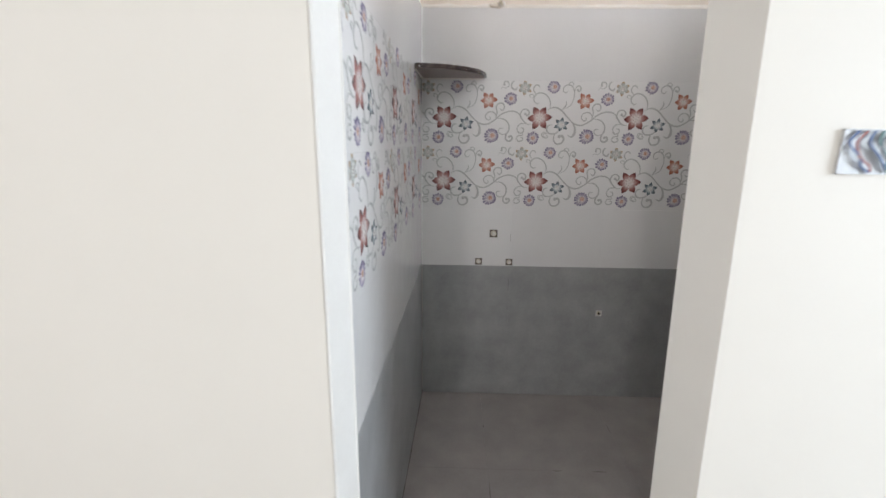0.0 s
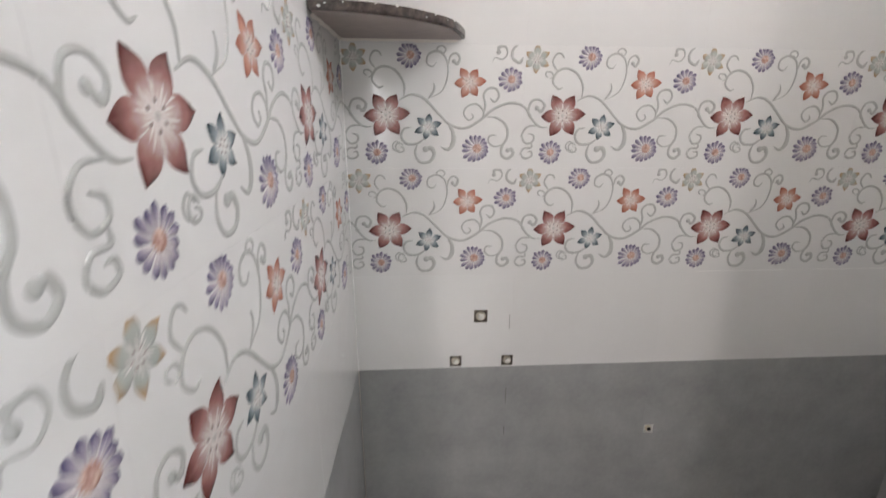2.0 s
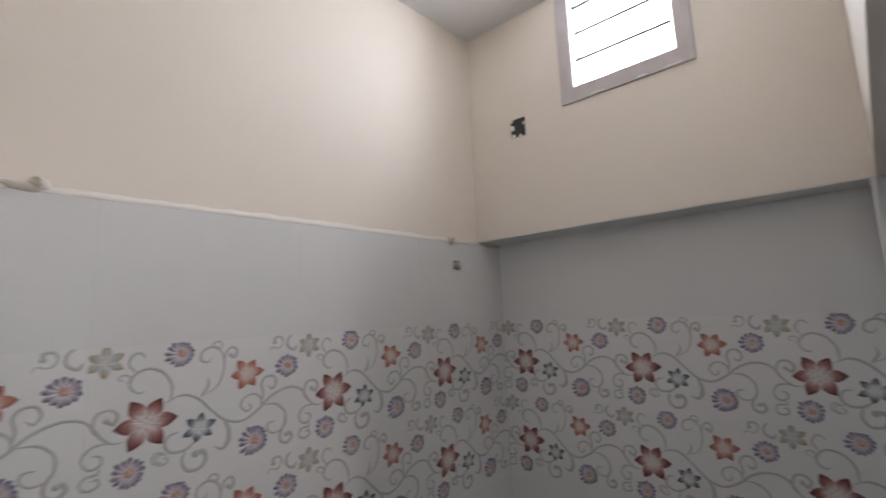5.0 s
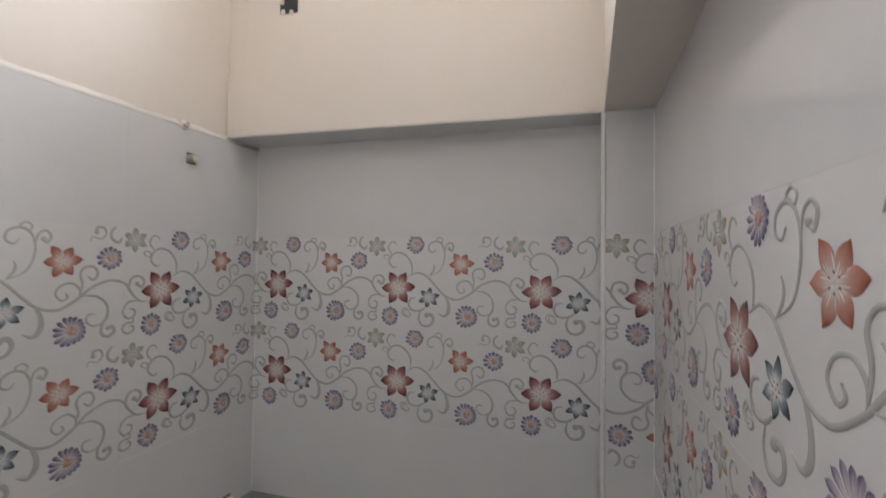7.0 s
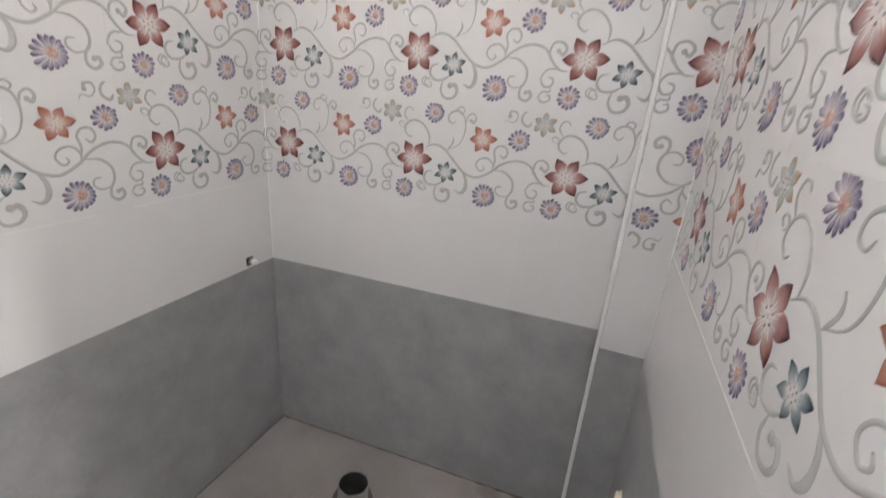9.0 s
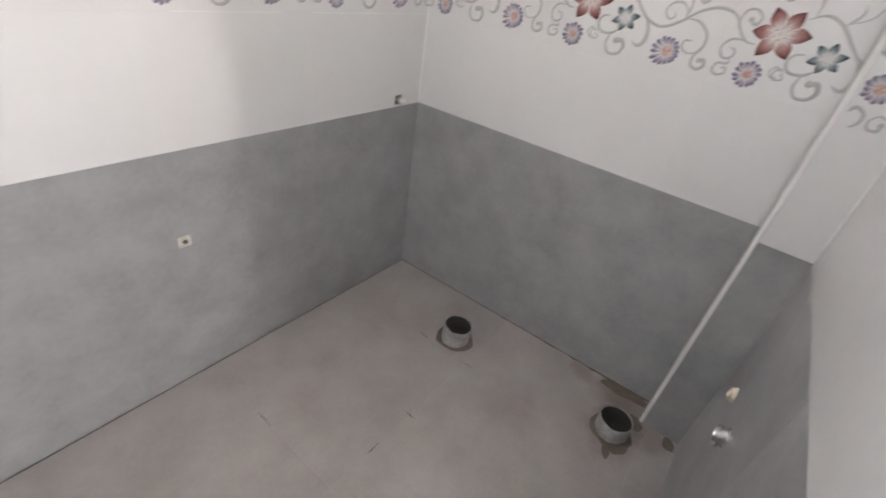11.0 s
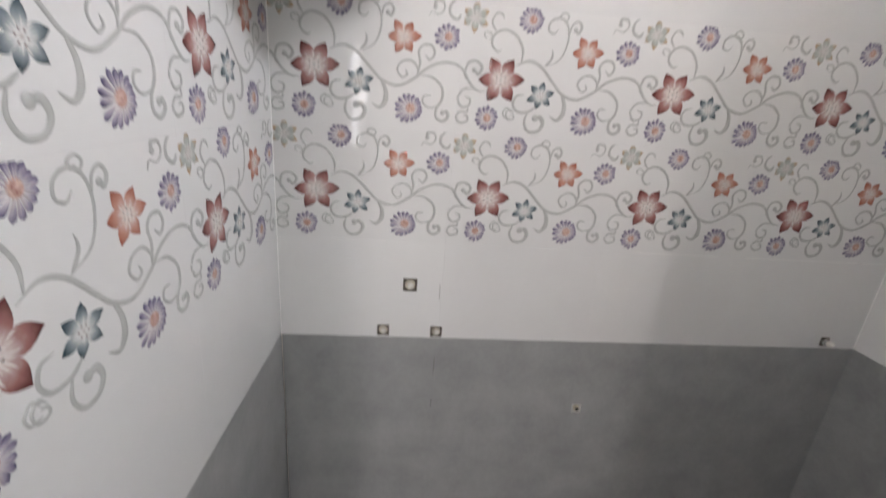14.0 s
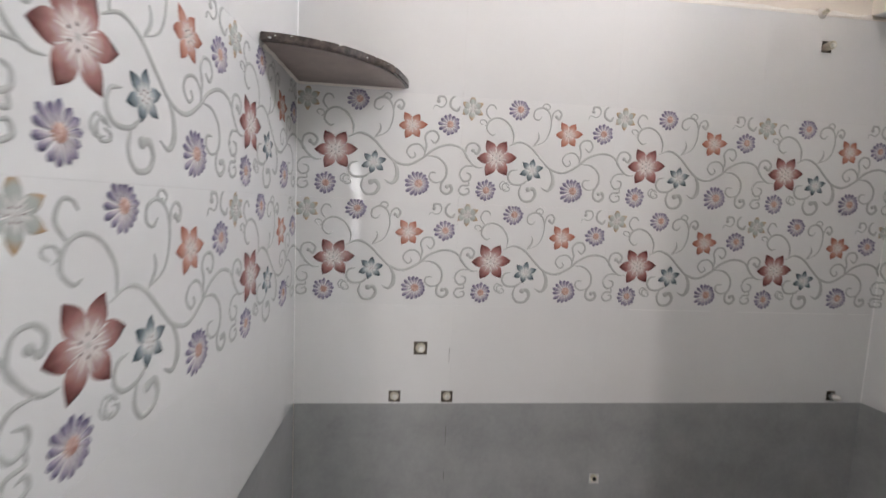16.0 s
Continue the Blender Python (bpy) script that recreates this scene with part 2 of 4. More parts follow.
M_STAMEN = surface("dark_stamen_glaze", (0.22, 0.16, 0.15), (0.34, 0.27, 0.25), 0.25, scale=60.0, fine=250.0, bump=0.1)
M_HEART = surface("salmon_heart_glaze", (0.34, 0.15, 0.12), (0.74, 0.54, 0.46), 0.2, scale=170.0, fine=420.0, bump=0.5, contrast=(0.30, 0.66))

WIRES = [surface(f"{c}_wire_sheath", tuple(v * 0.8 for v in rgb), rgb, 0.35) for c, rgb in
         (("red", (0.42, 0.16, 0.15)), ("blue", (0.16, 0.24, 0.46)), ("green", (0.22, 0.38, 0.38)), ("grey", (0.25, 0.26, 0.29)))]

glass, gn, gl, gb = mat("louvre_glass", 0.08)
gb.inputs["Transmission Weight"].default_value = 1.0
gb.inputs["Base Color"].default_value = (0.93, 0.96, 0.95, 1)


# ---------------------------------------------------------------- mesh helpers
def part(name, bm, material, parent=None, label="", smooth=False, m=None):
    """Links a bmesh as one mesh object, under a thing or a part."""
    me = bpy.data.meshes.new(name)
    bm.to_mesh(me)
    bm.free()
    me.materials.append(material)
    if smooth:
        for p in me.polygons:
            p.use_smooth = True
    return piece(name, me, parent, label, m)


def piece(name, me, parent=None, label="", m=None):
    ob = new(name, me)
    ob.parent = parent
    if m is not None:
        ob.matrix_basis = m
    return tagged(ob, label)


def box(bm, x0, x1, y0, y1, z0, z1, bevel=0.0, seg=1):
    vs = [bm.verts.new((x, y, z)) for z in (z0, z1) for y in (y0, y1) for x in (x0, x1)]
    fs = [bm.faces.new([vs[i] for i in f]) for f in ((0, 2, 3, 1), (4, 5, 7, 6), (0, 1, 5, 4), (2, 6, 7, 3), (0, 4, 6, 2), (1, 3, 7, 5))]
    if bevel:
        es = list({e for f in fs for e in f.edges})
        bmesh.ops.bevel(bm, geom=es, offset=bevel, segments=seg, affect="EDGES", profile=0.5)
    return bm


def tube(bm, rings, seg=20, cap0=True, cap1=True, m=None):
    """A turned shape round the z axis from (radius, height) rings."""
    m = m or Matrix()
    loops = [[bm.verts.new(m @ Vector((r * math.cos(a), r * math.sin(a), z))) for a in (2 * math.pi * i / seg for i in range(seg))] for r, z in rings]
    for a, b in zip(loops, loops[1:]):
        for i in range(seg):
            bm.faces.new((a[i], a[(i + 1) % seg], b[(i + 1) % seg], b[i]))
    if cap0:
        bm.faces.new(loops[0][::-1])
    if cap1:
        bm.faces.new(loops[-1])
    return bm


def boxes(name, material, *sizes, label="", category="", parent=None):
    bm = bmesh.new()
    for s in sizes:
        box(bm, *s)
    ob = part(name, bm, material, parent)
    return tagged(ob, label, category, kind="structure")


def axes(u, n, origin=(0, 0, 0)):
    """A pose with x along u, y up and z along n."""
    u, v, n = Vector(u), Vector((0, 0, 1)), Vector(n)
    m = Matrix((u, v, n)).transposed().to_4x4()
    m.translation = origin
    return m


def prism(name, material, *solids, label="", category="", parent=None):
    """Upright solids, each an outline in plan with its lower and upper height."""
    bm = bmesh.new()
    for outline, z0, z1 in solids:
        lo = [bm.verts.new((x, y, z0)) for x, y in outline]
        up = [bm.verts.new((x, y, z1)) for x, y in outline]
        bm.faces.new(lo[::-1])
        bm.faces.new(up)
        for i in range(len(lo)):
            j = (i + 1) % len(lo)
            bm.faces.new((lo[i], lo[j], up[j], up[i]))
    bmesh.ops.recalc_face_normals(bm, faces=bm.faces)
    return tagged(part(name, bm, material, parent), label, category, kind="structure")


# ---------------------------------------------------------------- walls, floor, ceiling
T = TILE_T
wall_north = boxes("wall_north", M_CREAM, (-0.25, 2.10, 0.014, 0.22, 0, HEAD), (-0.25, 2.10, T, 0.22, HEAD, CEIL), label="cream painted wall over glazed floral wall tiles", category="wall")
wall_west = prism("wall_west", M_CREAM, ([(-0.25, -1.374), (west(-1.374) - T, -1.374), (west(T) - T, T), (-0.25, T)], 0, CEIL),
                  label="cream painted wall over glazed floral wall tiles", category="wall")
WY0, WY1, WZ0, WZ1 = -0.796, -0.459, 2.463, 2.805
wall_east = prism("wall_east", M_CREAM, ([(east(HALL) + T + 0.022, HALL + 0.001), (2.20, HALL + 0.001), (2.20, T), (east(T) + T + 0.022, T)], 0, SOFFIT),
                  label="wall under the window, faced with floral tiles", category="wall")


def upper_strip(y0, y1, z0, z1):
    return ([(upper(y0), y0), (2.20, y0), (2.20, y1), (upper(y1), y1)], z0, z1)


prism("wall_east_upper", M_CREAM, upper_strip(HALL + 0.001, T, SOFFIT + 0.0001, WZ0 - 0.055), upper_strip(HALL + 0.001, T, WZ1 + 0.03, CEIL),
      upper_strip(HALL + 0.001, WY0 - 0.05, WZ0 - 0.055, WZ1 + 0.03), upper_strip(WY1 + 0.05, T, WZ0 - 0.055, WZ1 + 0.03),
      label="cream painted upper wall overhanging the floral tiles", category="wall")
prism("trim_soffit_east", M_PLASTER, ([(upper(UPPER_S) + 0.002, UPPER_S), (east(UPPER_S) + T + 0.02, UPPER_S), (east(0) + T + 0.02, 0.0), (upper(0) + 0.002, 0.0)], SOFFIT - 0.0035, SOFFIT),
      label="white plastered underside of the overhanging wall", category="trim")
pillar = boxes("wall_pillar", M_GROUT, (PILLAR + T, east(UPPER_S) + 0.03, south(PILLAR) - T, UPPER_S - 0.001, 0, SOFFIT), label="tiled corner pillar with white edge trim", category="wall")
wall_south = prism("wall_south", M_CREAM,
                   ([(0.82, HALL + 0.02), (1.90, HALL + 0.02), (1.90, south(1.90) - T), (0.82, south(0.82) - T)], 0, SOFFIT),
                   ([(-0.06, HALL + 0.02), (upper(HALL), HALL + 0.02), (upper(UPPER_S) - 0.0005, UPPER_S), (-0.06, UPPER_S)], SOFFIT + 0.0001, CEIL),
                   label="cream painted door wall with tiled lower part", category="wall")
boxes("wall_hall_over_door", M_HALLPAINT, (0.7995, 1.86, HALL, HALL + 0.0195, 0, SOFFIT), (-0.0785, 1.86, HALL, HALL + 0.0195, SOFFIT + 0.0001, CEIL),
      label="off-white painted hall wall beside and over the doorway", category="wall")
boxes("wall_hall_west_of_door", M_HALLPAINT, (HALL_W, -0.0785, HALL_L, -1.30, 0, CEIL), label="plain cream painted hall wall beside the doorway", category="wall")
boxes("wall_hall_east_of_door", M_HALLPAINT, (1.86, HALL_E, HALL - 0.0005, HALL + 0.2, 0, CEIL), label="plain cream painted hall wall", category="wall")
boxes("wall_hall_west", M_HALLPAINT, (HALL_W - 0.2, HALL_W, HALL_S, -1.30, 0, CEIL), label="plain cream painted hall wall", category="wall")
boxes("wall_hall_south", M_HALLPAINT, (HALL_W, -0.88, HALL_S - 0.2, HALL_S, 0, CEIL), (-0.60, -0.38, HALL_S - 0.2, HALL_S, 0, CEIL), (-0.22, HALL_E, HALL_S - 0.2, HALL_S, 0, CEIL),
      (-0.88, -0.60, HALL_S - 0.2, HALL_S, 0, 1.15), (-0.88, -0.60, HALL_S - 0.2, HALL_S, 2.15, CEIL),
      (-0.38, -0.22, HALL_S - 0.2, HALL_S, 0, 0.75), (-0.38, -0.22, HALL_S - 0.2, HALL_S, 1.91, CEIL), label="cream painted hall wall with two window openings", category="wall")
boxes("wall_hall_east", M_HALLPAINT, (HALL_E, HALL_E + 0.2, HALL_S, -3.07, 0, CEIL), (HALL_E, HALL_E + 0.2, -1.83, -1.27, 0, CEIL),
      (HALL_E, HALL_E + 0.2, -3.07, -1.83, 0, 0.9), (HALL_E, HALL_E + 0.2, -3.07, -1.83, 2.2, CEIL), label="cream painted hall wall with a window opening", category="wall")
boxes("ceiling", M_CEIL, (HALL_W - 0.2, HALL_E + 0.2, HALL_S - 0.2, 0.22, CEIL, CEIL + 0.15), label="white painted concrete ceiling slab", category="ceiling")
floor = boxes("floor", M_DARKGROUT, (-0.25, 2.20, HALL, 0.22, -0.15, -0.009), label="beige grey square floor tiles with dirty joints", category="floor")
boxes("floor_hall", M_HALLFLOOR, (HALL_W - 0.2, HALL_E + 0.2, HALL_S - 0.2, HALL, -0.15, 0.010), label="pale glazed hall floor", category="floor")

# the splayed jamb at the end of the door wall
bm = bmesh.new()
lo = [bm.verts.new(p) for p in ((JAMB, south(JAMB) + 0.012, 0), (JAMB_OUT, HALL, 0), (0.7995, HALL, 0), (0.7995, HALL + 0.021, 0), (0.8195, HALL + 0.021, 0), (0.8195, south(0.82) - T, 0), (0.664, south(0.664) - T, 0), (0.664, south(0.664) + 0.012, 0))]
up = [bm.verts.new((v.co.x + (JAMB_LEAN * SOFFIT if v.co.x < 0.75 else 0.0), v.co.y, SOFFIT)) for v in lo]
bm.faces.new(lo[::-1])
bm.faces.new(up)
for i in range(len(lo)):
    j = (i + 1) % len(lo)
    bm.faces.new((lo[i], lo[j], up[j], up[i]))
bmesh.ops.recalc_face_normals(bm, faces=bm.faces)
tagged(part("wall_jamb_east", bm, M_HALLPAINT), "cream plastered doorway jamb", "wall", kind="structure")

# chamfered white plaster on the west jamb
bm = bmesh.new()
lo = [bm.verts.new(p) for p in ((-0.0780, -1.3755, 0), (-0.0780, HALL_L + 0.0005, 0), (-0.0760, HALL_L - 0.0010, 0), (-0.0715, HALL_L + 0.0015, 0), (-0.0600, -1.4130, 0), (-0.0450, -1.3800, 0), (-0.0405, -1.3785, 0), (-0.0410, -1.3755, 0))]
up = [bm.verts.new((v.co.x, v.co.y, CEIL)) for v in lo]
bm.faces.new(lo)
bm.faces.new(up[::-1])
for i in range(8):
    j = (i + 1) % 8
    bm.faces.new((lo[j], lo[i], up[i], up[j]))
bmesh.ops.recalc_face_normals(bm, faces=bm.faces)
tagged(part("trim_jamb_west", bm, M_PLASTER), "white plastered doorway edge beside the tiles", "trim", kind="structure")

# uneven white cement beads on top of the tiling
def bead(name, a, b, n, seed):
    """A rough sloped fillet from a to b; n points into the room."""
    rnd = random.Random(seed)
    a, b, n = Vector(a), Vector(b), Vector(n)
    count = max(4, int((b - a).length / 0.04))
    bm = bmesh.new()
    rows = []
    for i in range(count + 1):
        p = a.lerp(b, i / count)
        d, h = 0.0075 + rnd.uniform(-0.0025, 0.002), 0.012 + rnd.uniform(-0.004, 0.006)
        rows.append([bm.verts.new(p + n * x + Vector((0, 0, z))) for x, z in ((-T, -0.004), (d - T, -0.003), (d - T, 0.002), (0.0012 - T, h), (-T, h))])
    for r, s in zip(rows, rows[1:]):
        for i in range(4):
            bm.faces.new((r[i], r[i + 1], s[i + 1], s[i]))
    bm.faces.new(rows[0])
    bm.faces.new(rows[-1][::-1])
    bmesh.ops.recalc_face_normals(bm, faces=bm.faces)
    return tagged(part(name, bm, M_BEAD), "rough white cement bead along the top of the tiles", "trim", kind="structure")


bead("trim_tile_top_north", (0, 0, HEAD), (UPPER_E, 0, HEAD), (0, -1, 0), 1)
bead("trim_tile_top_west", (west(-1.17), -1.17, HEAD), (west(0), 0, HEAD), (1, 0, 0), 2)

# ---------------------------------------------------------------- ventilator window
vent = tagged(new("window_1"), "small louvred ventilator in a mauve grey concrete frame", "window", kind="structure")
UPPER_TURN = Matrix.Translation((UPPER_E, 0, 0)) @ pose(0, 0, 0, 0, 0, math.degrees(math.atan(-UPPER_SLOPE))) @ Matrix.Translation((-UPPER_E, 0, 0))
vent.matrix_basis = UPPER_TURN
bm = bmesh.new()
X0, X1 = UPPER_E - 0.006, UPPER_E + 0.075
oy0, oy1, oz0, oz1 = WY0 - 0.0495, WY1 + 0.0495, WZ0 - 0.0545, WZ1 + 0.0295
for s in ((X0, X1, oy0, WY0, oz0, oz1), (X0, X1, WY1, oy1, oz0, oz1), (X0, X1, WY0, WY1, oz0, WZ0), (X0, X1, WY0, WY1, WZ1, oz1)):
    box(bm, *s)
bmesh.ops.remove_doubles(bm, verts=bm.verts, dist=1e-5)
frame_ob = part("window_frame", bm, M_FRAME, vent)
for i, z in enumerate((2.513, 2.616, 2.719, 2.796)):
    bm = bmesh.new()
    m = pose(UPPER_E + 0.045, (WY0 + WY1) / 2, z, 0, 58, 0)
    box(bm, -0.056, 0.056, WY0 - (WY0 + WY1) / 2 + 0.004, WY1 - (WY0 + WY1) / 2 - 0.004, -0.002, 0.002)
    bm.transform(m)
    pane = part("pane", bm, glass, vent)
    pane.visible_shadow = False
    for y in (WY0 + 0.003, WY1 - 0.003):
        bm = bmesh.new()
        box(bm, -0.020, 0.020, -0.003, 0.003, -0.005, 0.005, 0.001)
        bm.transform(pose(UPPER_E + 0.045, y, z, 0, 58, 0))
        part("clip", bm, M_ALU, pane)
for z in (2.566, 2.669, 2.772):
    bm = bmesh.new()
    box(bm, -0.002, 0.002, WY0 + 0.004, WY1 - 0.010, -0.0045, 0.0045, 0.001)
    bm.transform(pose(UPPER_E + 0.008, 0, z, 0, 0, 0))
    part("louvre_edge", bm, M_DARKALU, vent)

# ---------------------------------------------------------------- floral relief, in millimetres from the heart of the large flower
U0, V0 = 104.0, 135.0
CURLS = [
    ((7, 7, 6), [(35, 36), (67, 49), (100, 37), (135, 2), (163, -23), (202, -32), (243, -11), (274, 15), (316, 30), (354, 21), (378, -12), (398, -28), (417, -29)]),
    ((3, 6, 4), [(103, 37), (142, 58), (157, 99), (151, 135), (130, 150), (108, 141), (105, 122), (119, 115), (129, 126)]),
    ((5, 4, 4), [(133, 146), (130, 156), (141, 162), (151, 154), (145, 145), (138, 151)]),
    ((4, 6, 9), [(158, 117), (162, 137), (176, 146), (186, 135), (180, 121), (172, 127)]),
    ((6, 6, 1), [(108, 40), (121, 57), (123, 70), (119, 80)]),
    ((6, 6, 5), [(47, 42), (47, 74), (28, 103), (0, 114), (-23, 104), (-31, 81), (-16, 65), (-4, 69)]),
    ((5, 5, 4), [(-22, 108), (-35, 128), (-26, 147), (-13, 147), (-6, 137)]),
    ((6, 6, 6), [(247, -9), (253, 24), (248, 48), (259, 64), (279, 64), (287, 47), (277, 33), (264, 42)]),
    ((6, 5, 5), [(248, -5), (248, 12), (231, 27), (208, 22), (198, 4), (211, -12), (223, -5), (218, 5)]),
    ((6, 7, 10), [(254, -4), (286, -7), (310, -29), (312, -58), (300, -79), (300, -100), (316, -109), (330, -98), (325, -85), (316, -88)]),
    ((3, 5, 5), [(312, -52), (302, -72), (280, -78), (264, -66), (268, -51), (284, -50)]),
    ((7, 13, 3), [(159, -21), (171, -44), (171, -71), (157, -86), (137, -77)]),
    ((5, 7, 6), [(64, -30), (45, -35), (38, -54), (51, -71), (78, -71), (98, -58)]),
    ((6, 8, 13), [(79, -71), (73, -97), (86, -118), (110, -117), (122, -100), (115, -83), (100, -85)]),
    ((4, 4, 4), [(43, -77), (33, -68), (23, -78), (29, -92), (43, -90), (43, -82), (34, -79)]),
    ((6, 6, 10), [(379, -13), (365, 6), (371, 33), (391, 39), (406, 26), (399, 10), (387, 18)]),
    ((5, 6, 5), [(395, -26), (366, -28), (351, -50), (363, -70), (381, -65), (382, -50), (368, -45)]),
    ((5, 6, 5), [(378, -68), (378, -81), (359, -83), (351, -98), (363, -109), (380, -103), (378, -91), (368, -93)]),
    ((2, 4, 9), [(267, 125), (274, 137), (292, 133), (304, 146), (299, 161), (283, 161), (282, 149)]),
    ((3, 7, 8), [(363, 171), (336, 170), (318, 155), (318, 136), (335, 126), (344, 138)]),
    ((3, 4, 4), [(-43, 91), (-51, 98), (-48, 105), (-36, 104), (-31, 94), (-40, 88)]),
    ((4, 4, 4), [(36, -75), (25, -65), (15, -76), (21, -88), (35, -87)]),
]
FLOWERS = [("maroon_flower", M_MAROON, 0, 0, 60, 6, 0.235, 1), ("teal_flower", M_TEAL, 106, -30, 36, 6, 0.22, 20), ("orange_flower", M_ORANGE, 211, 78, 41, 6, 0.245, 2),
           ("pale_flower", M_PALE, -76, 134, 36, 6, 0.22, 30)]
DAISIES = [(-27, -94, 31, 14, 0.06), (227, -84, 37, 16, 0.20), (315, 86, 31, 13, 0.08), (59, 140, 31, 15, 0.16)]


def spline(pts, steps):
    out = []
    p = [Vector(q) for q in pts]
    p = [2 * p[0] - p[1], *p, 2 * p[-1] - p[-2]]
    for i in range(1, len(p) - 2):
        for k in range(steps):
            t = k / steps
            a, b, c, d = p[i - 1:i + 3]
            out.append(0.5 * ((2 * b) + (c - a) * t + (2 * a - 5 * b + 4 * c - d) * t * t + (3 * b - a - 3 * c + d) * t ** 3))
    return [*out, p[-2]]


def curl_mesh(width, pts):
    bm = bmesh.new()
    line = spline(pts, 5)
    n = len(line) - 1
    rows = []
    for i, p in enumerate(line):
        d = (line[min(i + 1, n)] - line[max(i - 1, 0)]).normalized()
        s = Vector((-d.y, d.x))
        f = i / n
        w = (width[0] + (width[1] - width[0]) * 2 * f) if f < 0.5 else (width[1] + (width[2] - width[1]) * (2 * f - 1))
        w *= 0.5 * min(1.0, 0.35 + 6 * min(f, 1 - f))
        rows.append([bm.verts.new((*((p + s * k * w) / 1000), h)) for k, h in ((-1, 0.0001), (-0.7, 0.0010), (0.0, 0.0016), (0.7, 0.0010), (1, 0.0001))])
    for r, q in zip(rows, rows[1:]):
        for k in range(4):
            bm.faces.new((r[k + 1], r[k], q[k], q[k + 1]))
    bm.faces.new(rows[-1])
    if width[2] >= 9:
        end, r = Vector(pts[-1]), width[2] * 0.62
        ring = [[bm.verts.new(((end.x + q * r * math.cos(a)) / 1000, (end.y + q * r * math.sin(a)) / 1000, h)) for a in (2 * math.pi * i / 14 for i in range(14))] for q, h in ((1.0, 0.0002), (0.75, 0.0018))]
        for i in range(14):
            j = (i + 1) % 14
            bm.faces.new((ring[0][i], ring[0][j], ring[1][j], ring[1][i]))
        bm.faces.new(ring[1])
    for f in bm.faces:
        f.normal_update()
    bmesh.ops.reverse_faces(bm, faces=[f for f in bm.faces if f.normal.z < 0])
    return bm


def petals(cu, cv, r, count, plump, turn, inner, pointed, seed, off=0.0):
    """A ring of raised petals. reach runs from heart to tip, shifted across round petals as painted shading; rib marks
    the pale ridges.
    """
    rnd = random.Random(seed)
    bm = bmesh.new()
    reach, rib = bm.verts.layers.float.new("reach"), bm.verts.layers.float.new("rib")
    for i in range(count):
        a = radians(turn) + 2 * math.pi * (i + rnd.uniform(-0.07, 0.07)) / count
        c, s = math.cos(a), math.sin(a)
        rr = (r * math.sqrt(1 - (off * s) ** 2) - off * r * c) * rnd.uniform(0.90, 1.06)
        rows = []
        for k in range(9):
            f = k / 8
            x = inner * r + (rr - inner * r) * f
            if pointed:
                w = plump * r * (0.30 * (1 - f) + math.sin(math.pi * f ** 1.15) ** 0.9) * (1.0 if f < 0.6 else 1 - 0.30 * (f - 0.6))
            else:
                w = plump * r * min(1.0, 0.25 + 1.1 * f) * math.sqrt(max(0.0, 1 - max(0.0, (f - 0.72) / 0.28) ** 2))
            w = max(w, 0.25)
            row = []
            for j in range(11):
                y = (j / 5 - 1)
                h = 0.00015 + 0.0016 * (1 - abs(y) ** 2.0) * (0.6 + 0.4 * math.sin(math.pi * f))
                if pointed and j % 2:
                    h += 0.0005 * max(0.0, 1 - f)
                v = bm.verts.new(((cu + off * r + x * c - y * w * s) / 1000, (cv + x * s + y * w * c) / 1000, h))
                # daisy petals get one half darker, a sculpted lit-and-shaded look put into the colour
                v[reach] = (f + 0.10 * abs(y)) if pointed else 0.2 + 0.75 * f + 0.22 * y
                edge = (0.25 if pointed else 0.72) if j in (0, 10) else 0.0
                v[rib] = min(0.95, max(edge, (1.9 if j % 2 else 0.0) * max(0.0, 0.70 - f - 0.10 * ((i + j) % 3)) if pointed else (edge + (0.5 if j in (3, 7) else 0.0)) * 1.15 * (1.1 - 0.5 * f)))
                row.append(v)
            rows.append(row)
        for p, q in zip(rows, rows[1:]):
            for j in range(10):
                bm.faces.new((p[j], q[j], q[j + 1], p[j + 1]))
    return bm


def disc(cu, cv, r, h=0.0014):
    bm = bmesh.new()
    tube(bm, [(r, 0.0002), (r * 0.92, 0.6 * h), (r * 0.6, h)], 16, False, True)
    bm.transform(Matrix.Translation((cu / 1000, cv / 1000, 0)) @ Matrix.Diagonal((0.001 , 0.001, 1, 1)))
    return bm


def dots(cu, cv, r, size, count, turn):
    """A ring of small raised dots round a flower's heart."""
    bm = bmesh.new()
    for i in range(count):
        a = radians(turn) + 2 * math.pi * i / count
        one = disc(cu + r * math.cos(a), cv + r * math.sin(a), size, 0.0019)
        me = bpy.data.meshes.new("dot")
        one.to_mesh(me)
        one.free()
        bm.from_mesh(me)
        bpy.data.meshes.remove(me)
    return bm


MOTIF = []     # (name, mesh, bounds)


def motif(name, bm, material):
    bm.transform(Matrix.Translation((U0 / 1000, V0 / 1000, 0)))
    for shift in (0.0, -TILE_W):
        us = [v.co.x + shift for v in bm.verts]
        if max(us) < 0.002 or min(us) > TILE_W - 0.002:
            continue
        b2 = bm.copy()
        b2.transform(Matrix.Translation((shift, 0, 0)))
        trim_to(b2, 0.0006, TILE_W - 0.0006)
        keep(name, b2, material)
    bm.free()


